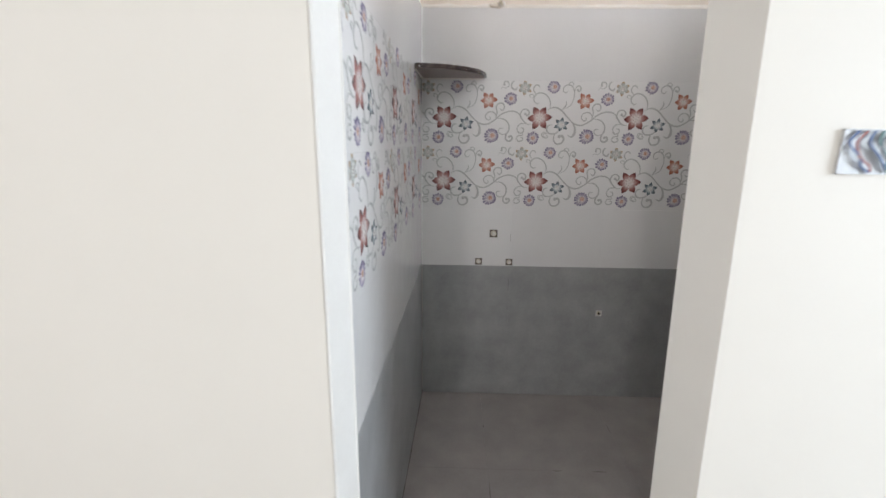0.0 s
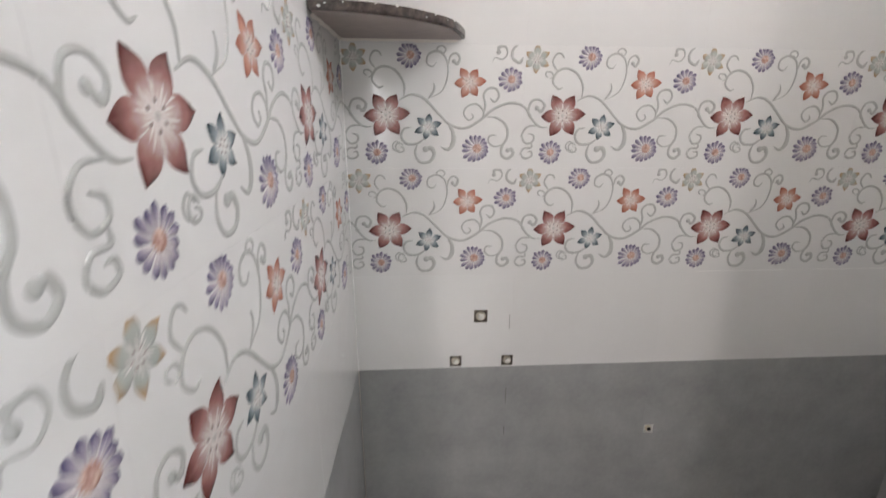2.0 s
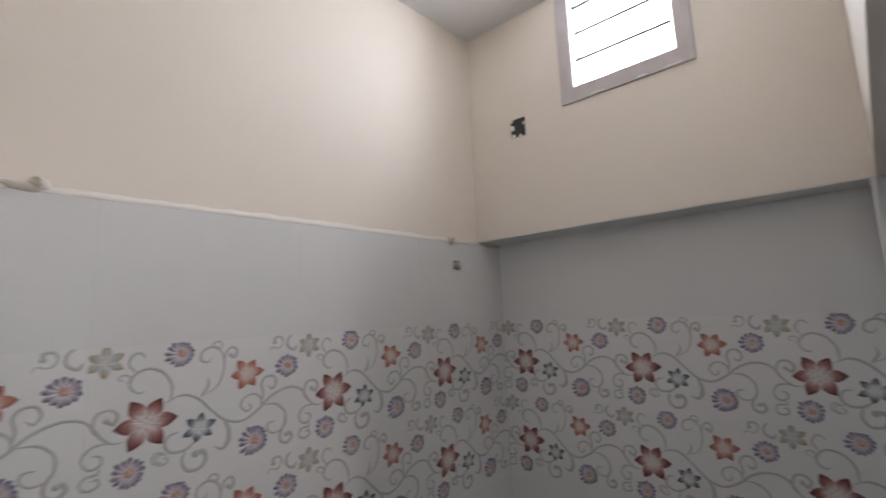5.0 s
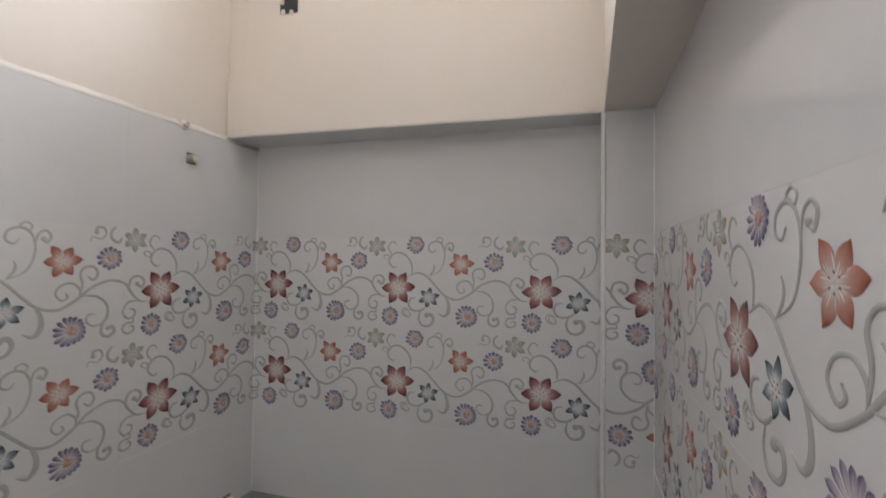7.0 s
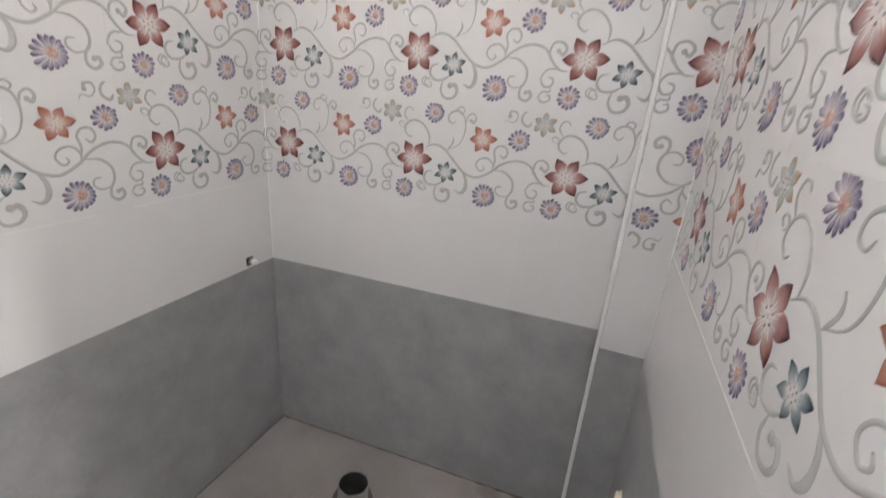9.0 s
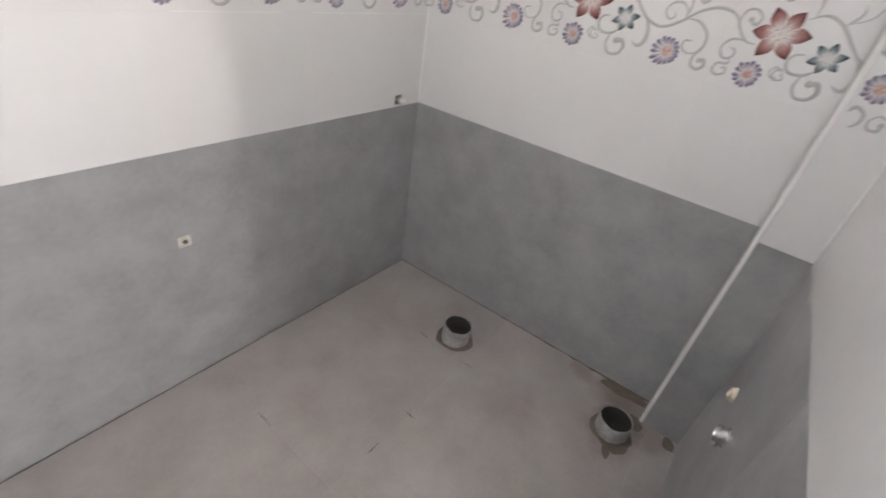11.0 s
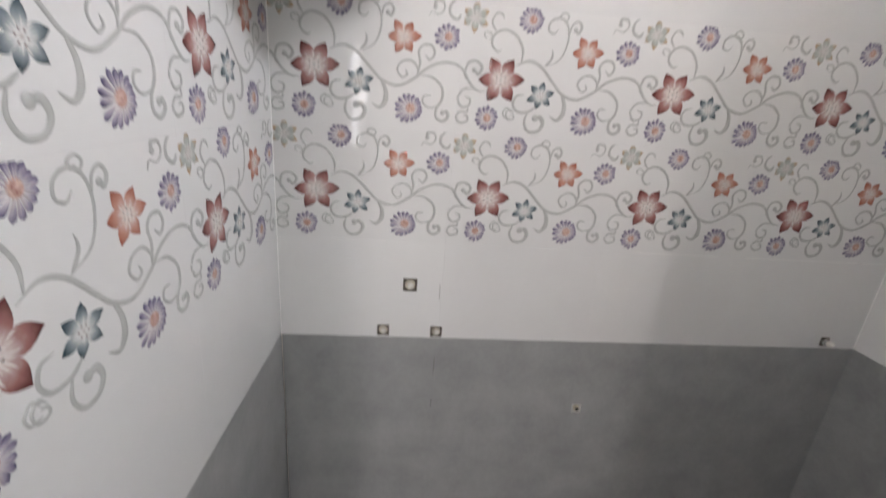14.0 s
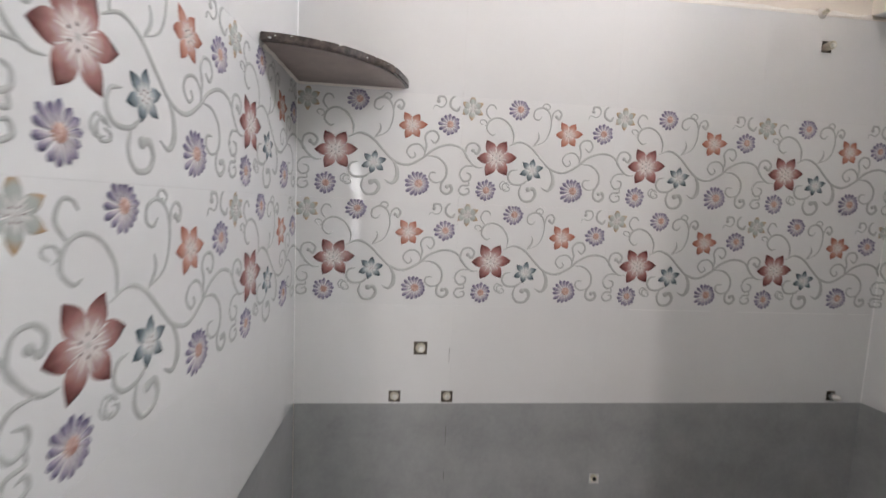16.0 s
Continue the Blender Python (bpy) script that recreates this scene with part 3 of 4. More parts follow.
def keep(name, bm, material):
    for axis, lim in (((0, 1, 0), TILE_H - 0.001), ((0, -1, 0), -0.0006)):
        bmesh.ops.bisect_plane(bm, geom=[*bm.verts, *bm.edges, *bm.faces], plane_co=(0, abs(lim), 0), plane_no=axis, clear_outer=True)
    if not bm.faces:
        bm.free()
        return
    us = [v.co.x for v in bm.verts]
    me = bpy.data.meshes.new(name)
    bm.to_mesh(me)
    bm.free()
    me.materials.append(material)
    for p in me.polygons:
        p.use_smooth = True
    MOTIF.append((name, me, min(us), max(us)))


def trim_to(bm, u0, u1):
    for co, no in ((u0, (-1, 0, 0)), (u1, (1, 0, 0))):
        bmesh.ops.bisect_plane(bm, geom=[*bm.verts, *bm.edges, *bm.faces], plane_co=(co, 0, 0), plane_no=no, clear_outer=True)


for width, pts in CURLS:
    motif("curl", curl_mesh(width, pts), M_SCROLL)
for k, (name, material, cu, cv, r, count, plump, turn) in enumerate(FLOWERS):
    motif(name, petals(cu, cv, r, count, plump, turn, 0.06, True, k), material)
    motif("flower_heart", disc(cu, cv, r * 0.12, 0.0012), M_PALEHEART)
    motif("stamen_ring", dots(cu, cv, r * 0.20, r * 0.038, 6, turn + 30), M_STAMEN)
for k, (cu, cv, r, count, off) in enumerate(DAISIES):
    motif("violet_daisy", petals(cu, cv, r, count, 2.45 / count, 9, 0.27, False, 20 + k, off), M_VIOLET)
    motif("daisy_heart", disc(cu + off * r, cv + 1, r * 0.34), M_HEART)

SLABS = {}


def slab_mesh(name, w, h, material, t=TILE_T, bevel=0.00012):
    key = (round(w, 4), round(h, 4), material.name)
    if key not in SLABS:
        bm = bmesh.new()
        box(bm, 0, w, 0, h, -t, 0, bevel)
        me = bpy.data.meshes.new(name)
        bm.to_mesh(me)
        bm.free()
        me.materials.append(material)
        SLABS[key] = me
    return SLABS[key]


def floral_tile(wall, m, u0, u1, h):
    """One printed tile, cut to the stretch u0..u1 of its width."""
    tile = piece("floral_tile", slab_mesh("floral_tile", u1 - u0 - GAP, h - GAP, M_WHITE), wall, "", m @ Matrix.Translation((u0, 0, 0)))
    back = Matrix.Translation((-u0, 0, 0))
    for name, me, a, b in MOTIF:
        if b < u0 + 0.002 or a > u1 - 0.002:
            continue
        if a < u0 - 0.0005 or b > u1 + 0.0005:
            bm = bmesh.new()
            bm.from_mesh(me)
            trim_to(bm, u0 + 0.0006, u1 - 0.0012)
            if not bm.faces:
                bm.free()
                continue
            part(name, bm, me.materials[0], tile, smooth=True, m=back)
        else:
            piece(name, me, tile, "", back)


def cut_holes(u, v, w, h, holes):
    """The rectangles that are left of a tile round square holes in its face."""
    rects = [(u, v, w, h)]
    for hu, hv, s in holes:
        out = []
        for (a, b, c, d) in rects:
            x0, x1, y0, y1 = max(a, hu - s), min(a + c, hu + s), max(b, hv - s), min(b + d, hv + s)
            if x0 >= x1 - 1e-4 or y0 >= y1 - 1e-4:
                out.append((a, b, c, d))
                continue
            out += [(a, b, x0 - a, d), (x1, b, a + c - x1, d), (x0, b, x1 - x0, y0 - b), (x0, y1, x1 - x0, b + d - y1)]
        rects = [r for r in out if r[2] > 5e-4 and r[3] > 5e-4]
    return rects


PROUD = random.Random(11)


def plain_tile(wall, name, base, u0, w, v, h, material, holes):
    base = base @ Matrix.Translation((0, 0, PROUD.uniform(0, 0.0004 if material is M_GREY else 0.00005)))
    near = [q for q in holes if u0 - q[2] < q[0] < u0 + w + q[2] and v - q[2] < q[1] < v + h + q[2]]
    if not near:
        piece(name, slab_mesh(name, w, h, material), wall, "", base @ Matrix.Translation((u0, v, 0)))
        return
    bm = bmesh.new()
    for (a, b, c, d) in cut_holes(u0, v, w, h, near):
        box(bm, a, a + c, b, b + d, -TILE_T, 0)
    bm.transform(Matrix.Translation((-u0, -v, 0)))
    part(name, bm, material, wall, m=base @ Matrix.Translation((u0, v, 0)))


def tiling(wall, base, start, u_from, u_to, holes=(), turned=(), lip=0.0, top=0.0):
    """Rows of tiles over u_from..u_to of a wall face; the full tiles begin at start."""
    for r, (z0, z1) in enumerate(ROWS):
        z1 = top if top and r == 6 else z1
        k = math.floor((u_from - start) / TILE_W + 1e-6)
        while start + k * TILE_W < u_to - 0.002:
            a, b = start + k * TILE_W, start + (k + 1) * TILE_W
            c, d = max(a, u_from), min(b, u_to)
            if d - c > 0.004:
                if r in (4, 5):
                    m = base @ Matrix.Translation((a, z0, 0))
                    u0, u1 = c - a, d - a
                    if r in turned:
                        shift = 0.0
                        m = base @ Matrix.Translation((c + TILE_W - shift, z0 + TILE_H - GAP, 0)) @ pose(0, 0, 0, 0, 0, 180)
                        u0, u1 = TILE_W - shift - (d - c), TILE_W - shift
                    floral_tile(wall, m, u0, u1, z1 - z0 + GAP)
                else:
                    name, material = ("grey_tile", M_GREY) if r < 3 else ("plain_tile", M_WHITE if r == 3 else M_TOP)
                    plain_tile(wall, name, base @ Matrix.Translation((0, 0, lip if r == 3 else 0.0)), c, d - c - GAP, z0, z1 - z0, material, holes)
            k += 1


# ---------------------------------------------------------------- pipe outlets in square cut holes
OUTLETS_N = [(0.363, 0.905, 0.020), (0.291, 0.757, 0.0175), (0.448, 0.756, 0.0175), (0.933, 0.484, 0.0165), (1.558, 1.858, 0.017), (1.728, 0.759, 0.0165)]
PILLAR_LEN = UPPER_S - 0.004 - south(PILLAR)
B_N = axes((1, 0, 0), (0, -1, 0), (0, 0, 0))


def facing(dx, dy, origin):
    """A wall pose whose x runs along (dx, dy) in plan and whose z points to the right-hand side of that."""
    u = Vector((dx, dy, 0)).normalized()
    return axes(u, (u.y, -u.x, 0), origin)


B_E = facing(-EAST_SLOPE, -1, (EAST, 0.0097, 0))
B_S = facing(-1, -SOUTH_SLOPE, (PILLAR, south(PILLAR), 0))
B_W = facing(WEST_SLOPE, 1, (WEST, 0.0036, 0))
B_P = axes((0, -1, 0), (-1, 0, 0), (PILLAR, UPPER_S - 0.004, 0))


def outlet(m, size, metal, reach, label, bed):
    """A threaded pipe socket set in raw mortar in a square cut hole of the tiling."""
    top = tagged(new("pipe_outlet"), label, "pipe outlet", group="tap outlets")
    top.matrix_basis = m
    bm = bmesh.new()
    box(bm, -size, size, -size, size, -0.0120, -0.0105)
    for a, b, c, d in ((-size, size, -size, -size + 0.002), (-size, size, size - 0.002, size), (-size, -size + 0.002, -size, size), (size - 0.002, size, -size, size)):
        box(bm, a, b, c, d, -0.0105, -0.0015)
    part("mortar_bed", bm, bed, top)
    r = size * (0.6 if metal is M_CPVC else 0.74)
    bm = bmesh.new()
    tube(bm, [(r, -0.0065), (r, reach - 0.002), (r * 0.94, reach), (r * 0.62, reach), (r * 0.58, reach - 0.002), (r * 0.58, -0.0060)], 20, False, True)
    part("socket", bm, metal, top, smooth=False)
    bm = bmesh.new()
    tube(bm, [(r * 0.62, -0.0060), (r * 0.62, reach), (r * 0.45, reach + 0.003), (r * 0.2, reach + 0.0035)], 14, False, True)
    bm.transform(Matrix.Translation((size * 0.08, -size * 0.10, 0.0)))
    part("plug", bm, M_PIPEIN if metal is M_CPVC else M_PLUG, top, "pipe end with the shade of its bore coloured black" if metal is M_CPVC else "white plastic plug")
    return top


BRASS_LABEL = "brass pipe outlet in a square hole in white tile"
KINDS = [(M_BRASS, 0.001, BRASS_LABEL, M_HOLE)] * 3 + [(M_CPVC, 0.001, "cream plastic pipe outlet in a cut grey tile", M_PLASTER),
         (M_BRASS, 0.020, "short brass pipe stub in a raw hole in pale tile", M_HOLE), (M_CHROME, 0.012, "chrome pipe nozzle in a raw square hole beside the corner", M_HOLE)]
for (x, z, s), (metal, reach, label, bed) in zip(OUTLETS_N, KINDS):
    fitting = outlet(B_N @ Matrix.Translation((x, z, 0)), s, metal, reach, label, bed)
bm = bmesh.new()
tube(bm, [(0.0095, 0.0), (0.0095, 0.013), (0.0080, 0.017), (0.0050, 0.017), (0.0047, 0.012)], 16, True, True, pose(0.004, -0.003, 0.008, -12, 28, 0))
part("spout", bm, M_PLUG, fitting, "white plastic spout")


def nipple(m, label, r=0.016, reach=0.045, material=None):
    """A pipe nipple that stands out of the tiling, with a collar and an open end."""
    top = tagged(new("pipe_nipple"), label, "pipe outlet", group="pipe nipples")
    top.matrix_basis = m
    bm = bmesh.new()
    tube(bm, [(r * 1.25, 0.0), (r * 1.25, 0.004), (r * 1.05, 0.006)], 20)
    part("collar", bm, material or M_CHROME, top)
    bm = bmesh.new()
    tube(bm, [(r, 0.004), (r, reach - 0.002), (r * 0.93, reach), (r * 0.70, reach), (r * 0.66, reach - 0.004), (r * 0.66, 0.012)], 20, False, False)
    part("socket", bm, material or M_CHROME, top)
    bm = bmesh.new()
    tube(bm, [(r * 0.64, 0.010), (r * 0.64, reach - 0.012)], 16)
    part("bore", bm, M_PIPEIN, top, "pipe end with the shade of its bore coloured black")
    return top


nipple(axes((-1, 0, 0), (0, 1, 0), (1.606, south(1.606), 0.415)), "brass pipe nipple low on the grey tiles", 0.017, 0.014, M_BRASS)
valve = nipple(axes((-1, 0, 0), (0, 1, 0), (1.440, south(1.44), 0.425)), "dull chrome pipe nipple low on the grey tiles", 0.020, 0.024)
bm = bmesh.new()
tube(bm, [(0.008, 0.012), (0.008, 0.030), (0.0065, 0.036), (0.004, 0.037)], 14, True, True, pose(0, 0, 0.012, 90, 0, 0))
part("side_spout", bm, M_CHROME, valve)


# ---------------------------------------------------------------- nail stubs in the cement bead
def stub(x, z, reach, smear, label):
    """A bent cut pipe end smeared with cement at the top of the tiling."""
    top = tagged(new("pipe_stub"), label, "pipe stub", group="pipe stubs")
    top.matrix_basis = pose(x, 0.002, z, 90, 0, 0)
    bm = bmesh.new()
    tube(bm, [(0.017, 0.0), (0.013, 0.004), (0.010, 0.008), (0.008, 0.010)], 14)
    for v in bm.verts:
        v.co += 0.003 * noise.noise_vector(v.co * 120)
    part("cement_smear", bm, M_BEAD, top, smooth=True)
    if smear:
        bm = bmesh.new()
        tube(bm, [(1.0, 0.0), (0.92, 0.5), (0.6, 0.85), (0.25, 1.0)], 22, False, True)
        for v in bm.verts:
            n = 1 + 0.35 * noise.noise(Vector((v.co.x * 2.1, v.co.y * 2.1, 4.0)))
            v.co = Vector((v.co.x * smear * n - smear * 0.85, v.co.y * 0.010 * n - 0.008 - 0.004 * v.co.x, v.co.z * 0.006))
        part("cement_smear", bm, M_MORTAR_PALE, top, "dull brown cement dragged along the bead", smooth=True)
    bm = bmesh.new()
    tube(bm, [(0.0075, 0.004), (0.0075, reach), (0.0050, reach), (0.0048, reach - 0.008)], 14)
    bm.transform(pose(0, 0, 0, 0, -14, 0))
    part("pipe_end", bm, M_CPVC, top)


stub(0.360, 1.962, 0.036, 0.032, "cream cut pipe end smeared with cement above the tiles")
stub(1.531, 1.952, 0.022, 0.0, "short cut pipe end in the cement bead above the tiles")

# ---------------------------------------------------------------- corner shelf
shelf = tagged(new("corner_shelf"), "quarter-round dark granite corner shelf above the floral tiles", "shelf")
shelf.matrix_basis = pose(WEST + 0.0005, -0.0005, 1.647)
bm = bmesh.new()
R, TH = 0.301, 0.018
rim = [(0, 0)] + [(R * math.sin(a), -R * math.cos(a)) for a in (math.pi / 2 * i / 28 for i in range(29))]
rim = [(x + WEST_SLOPE * y + (0.0015 * math.sin(7 * i) if 0 < i else 0), y) for i, (x, y) in enumerate(rim)]
lo = [bm.verts.new((x, y, 0)) for x, y in rim]
up = [bm.verts.new((x, y, TH)) for x, y in rim]
bm.faces.new(lo)
bm.faces.new(up[::-1])
for i in range(len(rim)):
    j = (i + 1) % len(rim)
    bm.faces.new((lo[j], lo[i], up[i], up[j]))
bmesh.ops.recalc_face_normals(bm, faces=bm.faces)
bmesh.ops.bevel(bm, geom=[e for e in bm.edges if len(e.link_faces) == 2 and e.calc_face_angle(0) > 1.0], offset=0.002, segments=2, affect="EDGES")
part("slab", bm, M_GRANITE, shelf)
bm = bmesh.new()
fan = [bm.verts.new((x * 0.955 + 0.004, y * 0.955 - 0.004, z)) for z in (-0.0015, 0.0005) for x, y in rim]
k = len(rim)
bm.faces.new(fan[:k])
bm.faces.new(fan[k:][::-1])
for i in range(k):
    bm.faces.new((fan[(i + 1) % k], fan[i], fan[i + k], fan[(i + 1) % k + k]))
bmesh.ops.recalc_face_normals(bm, faces=bm.faces)
part("underside", bm, M_SAWN, shelf, "rough sawn grey underside")
for a, z, w in ((4, 0.006, 0.005), (6, 0.011, 0.003), (12, 0.014, 0.0025), (23, 0.016, 0.003), (31, 0.0165, 0.005), (44, 0.007, 0.003), (49, 0.016, 0.004), (57, 0.012, 0.002),
                (63, 0.0155, 0.004), (70, 0.006, 0.002), (78, 0.016, 0.003), (87, 0.009, 0.005), (88, 0.003, 0.003)):
    bm = bmesh.new()
    tube(bm, [(0.75 * w, 0.0), (0.6 * w, 0.0008), (0.2 * w, 0.0012)], 8, False, True)
    for v in bm.verts:
        v.co.y *= 0.6 + 0.3 * noise.noise(v.co * 300)
    c_, s_ = math.sin(radians(a)), -math.cos(radians(a))
    bm.transform(axes((-s_, c_, 0), (c_, s_, 0), ((R + 0.0008) * c_ + WEST_SLOPE * R * s_, (R + 0.0008) * s_, z)))
    part("cement_speck", bm, M_PLASTER, shelf, "white cement speck")
bm = bmesh.new()
for (a, b, n) in (((0.004 - 0.265 * WEST_SLOPE, -0.265, TH), (0.004, -0.004, TH), (1, 0, 0)), ((0.004, -0.004, TH), (0.29, -0.004, TH), (0, -1, 0))):
    a, b, n = Vector(a), Vector(b), Vector(n)
    rnd = random.Random(5)
    rows = []
    for i in range(13):
        p = a.lerp(b, i / 12)
        w, h = 0.004 + rnd.uniform(0, 0.004), 0.004 + rnd.uniform(0, 0.004)
        rows.append([bm.verts.new(p + q) for q in (-0.003 * n, n * w, n * (w * 0.4 - 0.001) + Vector((0, 0, h * 0.6)), -0.003 * n + Vector((0, 0, h)))])
    for r, s in zip(rows, rows[1:]):
        for i in range(3):
            bm.faces.new((r[i], r[i + 1], s[i + 1], s[i]))
bmesh.ops.recalc_face_normals(bm, faces=bm.faces)
part("cement_fillet", bm, M_PLASTER, shelf, "white cement fillet", smooth=True)
bm = bmesh.new()
for (a, b, n) in (((0.001 - 0.285 * WEST_SLOPE, -0.285, 0), (0.001, -0.004, 0), (1, 0, 0)), ((0.002, -0.0005, 0), (0.285, -0.0005, 0), (0, -1, 0))):
    a, b, n = Vector(a), Vector(b), Vector(n)
    rnd = random.Random(9)
    rows = []
    for i in range(15):
        p = a.lerp(b, i / 14)
        w, h = 0.005 + rnd.uniform(0, 0.003), 0.005 + rnd.uniform(0, 0.004)
        rows.append([bm.verts.new(p + q) for q in (Vector((0, 0, 0.001)) + n * w, n * w * 0.9 - Vector((0, 0, 0.0015)), n * w * 0.35 - Vector((0, 0, h * 0.7)), -Vector((0, 0, h)))])
    for r, q in zip(rows, rows[1:]):
        for i in range(3):
            bm.faces.new((r[i], r[i + 1], q[i + 1], q[i]))
bmesh.ops.recalc_face_normals(bm, faces=bm.faces)
part("cement_fillet", bm, M_BEAD, shelf, "pale cement joint under the slab", smooth=True)

# ---------------------------------------------------------------- drain pipes
def drain(x, y, h, tilt, label):
    """A cut soil pipe that stands out of a broken hole in the floor."""
    top = tagged(new("drain_pipe"), label, "drain pipe", group="drain pipes")
    top.matrix_basis = pose(x, y, 0)
    bm = bmesh.new()
    rnd = random.Random(int(x * 1000 + y * 77))
    rings = [(0.053, -0.009), (0.053, h), (0.0500, h), (0.0498, 0.0)]
    tube(bm, rings, 28, False, False)
    for v in bm.verts:
        if v.co.z > h - 1e-4:
            v.co.z += 0.004 * noise.noise(Vector((v.co.x * 40, v.co.y * 40, x)))
    bm.transform(pose(0, 0, 0, tilt, 0, 0))
    part("pipe", bm, M_PVC, top, smooth=True)
    bm = bmesh.new()
    tube(bm, [(0.0495, 0.004), (0.0495, h - 0.006), (0.0490, h - 0.006), (0.0488, 0.004)], 28, False, False)
    bmesh.ops.contextual_create(bm, geom=[e for e in bm.edges if e.is_boundary and e.verts[0].co.z < 0.005 and e.verts[0].co.xy.length > 0.0489])
    bm.transform(pose(0, 0, 0, tilt, 0, 0))
    part("bore", bm, M_PIPEIN, top, "inside of the pipe with its shade coloured black", smooth=True)
    bm = bmesh.new()
    tube(bm, [(0.069, 0.0006), (0.065, 0.0025), (0.058, 0.0035), (0.0532, 0.0020)], 36, False, False)
    for v in bm.verts:
        f = 1 + 0.16 * noise.noise(Vector((v.co.x * 28, v.co.y * 28, y * 5)))
        v.co.x *= f if v.co.xy.length > 0.058 else 1
        v.co.y *= f if v.co.xy.length > 0.058 else 1
    part("mortar_ring", bm, M_MORTAR, top, "dark brown mortar round the pipe", smooth=True)


drain(1.618, -0.490, 0.076, 3, "grey plastic drain pipe standing open out of the floor")
drain(1.666, -1.106, 0.062, -2, "grey plastic drain pipe standing open beside the pillar")

# ---------------------------------------------------------------- electrical boxes
def open_box(name, m, w, h, d, metal, label):
    top = tagged(new(name), label, "electrical box")
    top.matrix_basis = m
    bm = bmesh.new()
    t = 0.0015
    box(bm, -w, w, -h, h, 0.0003, 0.0013)
    part("back_plate", bm, metal, top)
    for a, b, c, e in ((-w, -w + t, -h, h), (w - t, w, -h, h), (-w, w, -h, -h + t), (-w, w, h - t, h)):
        bm = bmesh.new()
        box(bm, a, b, c, e, 0.0013, d)
        part("side_plate", bm, metal, top)
    return top


ventbox = open_box("junction_box", UPPER_TURN @ axes((0, -1, 0), (-1, 0, 0), (UPPER_E, -0.219, 2.386)), 0.031, 0.037, 0.004, M_BLACKBOX, "small black junction box set in the cream wall")
for u, v, r in ((-0.026, 0.004, 0.011), (-0.020, -0.032, 0.009), (0.027, 0.012, 0.007), (0.010, -0.036, 0.008), (-0.028, 0.033, 0.007)):
    bm = bmesh.new()
    tube(bm, [(r, 0.0003), (r * 0.9, 0.004), (r * 0.5, 0.0058)], 12, False, True)
    for q in bm.verts:
        q.co.x, q.co.y = q.co.x * (1 + 0.4 * noise.noise(q.co * 150)) + u, q.co.y * (1 + 0.4 * noise.noise(q.co * 170)) + v
    part("plaster_lump", bm, M_CREAM, ventbox, "cream plaster spilt over the rim", smooth=True)
hallbox = open_box("switch_box", axes((1, 0, 0), (0, -1, 0), (0.883, HALL - 0.0006, 1.351)), 0.075, 0.037, 0.006, M_GALV, "galvanised switch box with loose coloured wires")
for k in range(9):
    rnd = random.Random(k + 3)
    bm = bmesh.new()
    x = -0.05 + 0.0125 * k
    pts = spline([(x, 0.034), (x + rnd.uniform(-0.02, 0.0), 0.015), (x + rnd.uniform(-0.01, 0.02), -0.008), (x + rnd.uniform(0.0, 0.03), -0.022), (x + rnd.uniform(0.015, 0.035), -0.033)], 4)
    rows = []
    for i, p in enumerate(pts):
        q = pts[min(i + 1, len(pts) - 1)] - pts[max(i - 1, 0)]
        q = Vector((q.x, q.y, 0)).normalized()
        s, up_ = Vector((-q.y, q.x, 0)), Vector((0, 0, 1))
        c = Vector((max(-0.072, min(0.072, p.x)), p.y, 0.0045 + 0.004 * math.sin(math.pi * i / (len(pts) - 1)) + 0.0006 * k))
        rows.append([bm.verts.new(c + 0.0022 * (math.cos(a) * s + math.sin(a) * up_)) for a in (2 * math.pi * j / 6 for j in range(6))])
    for r, q in zip(rows, rows[1:]):
        for j in range(6):
            bm.faces.new((r[j], r[(j + 1) % 6], q[(j + 1) % 6], q[j]))
    part("wire", bm, WIRES[(1, 0, 1, 2, 3, 1, 0, 2, 1)[k]], hallbox, smooth=True)

# ---------------------------------------------------------------- white edge trim of the pillar
bm = bmesh.new()
box(bm, PILLAR - 0.0048, PILLAR + 0.010, UPPER_S - 0.0036, UPPER_S + 0.0080, 0.0, SOFFIT - 0.002, 0.003, 2)
tagged(part("trim_pillar", bm, M_TRIM), "white plastic edge trim on the tiled pillar corner", "trim", kind="structure")
bm = bmesh.new()
box(bm, PILLAR + 0.0105, east(UPPER_S) + 0.011, UPPER_S - 0.0009, UPPER_S + 0.004, 0.0, SOFFIT - 0.004)
part("return_tile", bm, M_GROUT, pillar, "narrow plastered return")

# thin white grout in the tiled corners
for name, x, y, sx, sy in (("trim_corner_north_west", west(0), 0.0, 1, -1), ("trim_corner_north_east", east(0), 0.0, -1, -1), ("trim_corner_pillar", PILLAR, south(PILLAR), -1, 1)):
    bm = bmesh.new()
    rnd = random.Random(name)
    rows = []
    for i in range(41):
        w = 0.0022 + rnd.uniform(-0.0008, 0.0008)
        z = 0.735 + (HEAD - 0.737) * i / 40
        rows.append([bm.verts.new((x + sx * a, y + sy * b, z)) for a, b in ((-0.0005, w), (w * 0.4, w * 0.4), (w, -0.0005), (-0.0005, -0.0005))])
    for a, b in zip(rows, rows[1:]):
        for k in range(4):
            bm.faces.new((a[k], a[(k + 1) % 4], b[(k + 1) % 4], b[k]))
    bm.faces.new(rows[0])
    bm.faces.new(rows[-1][::-1])
    bmesh.ops.recalc_face_normals(bm, faces=bm.faces)
    tagged(part(name, bm, M_TRIM), "thin white grout line in the tiled corner", "trim", kind="structure")

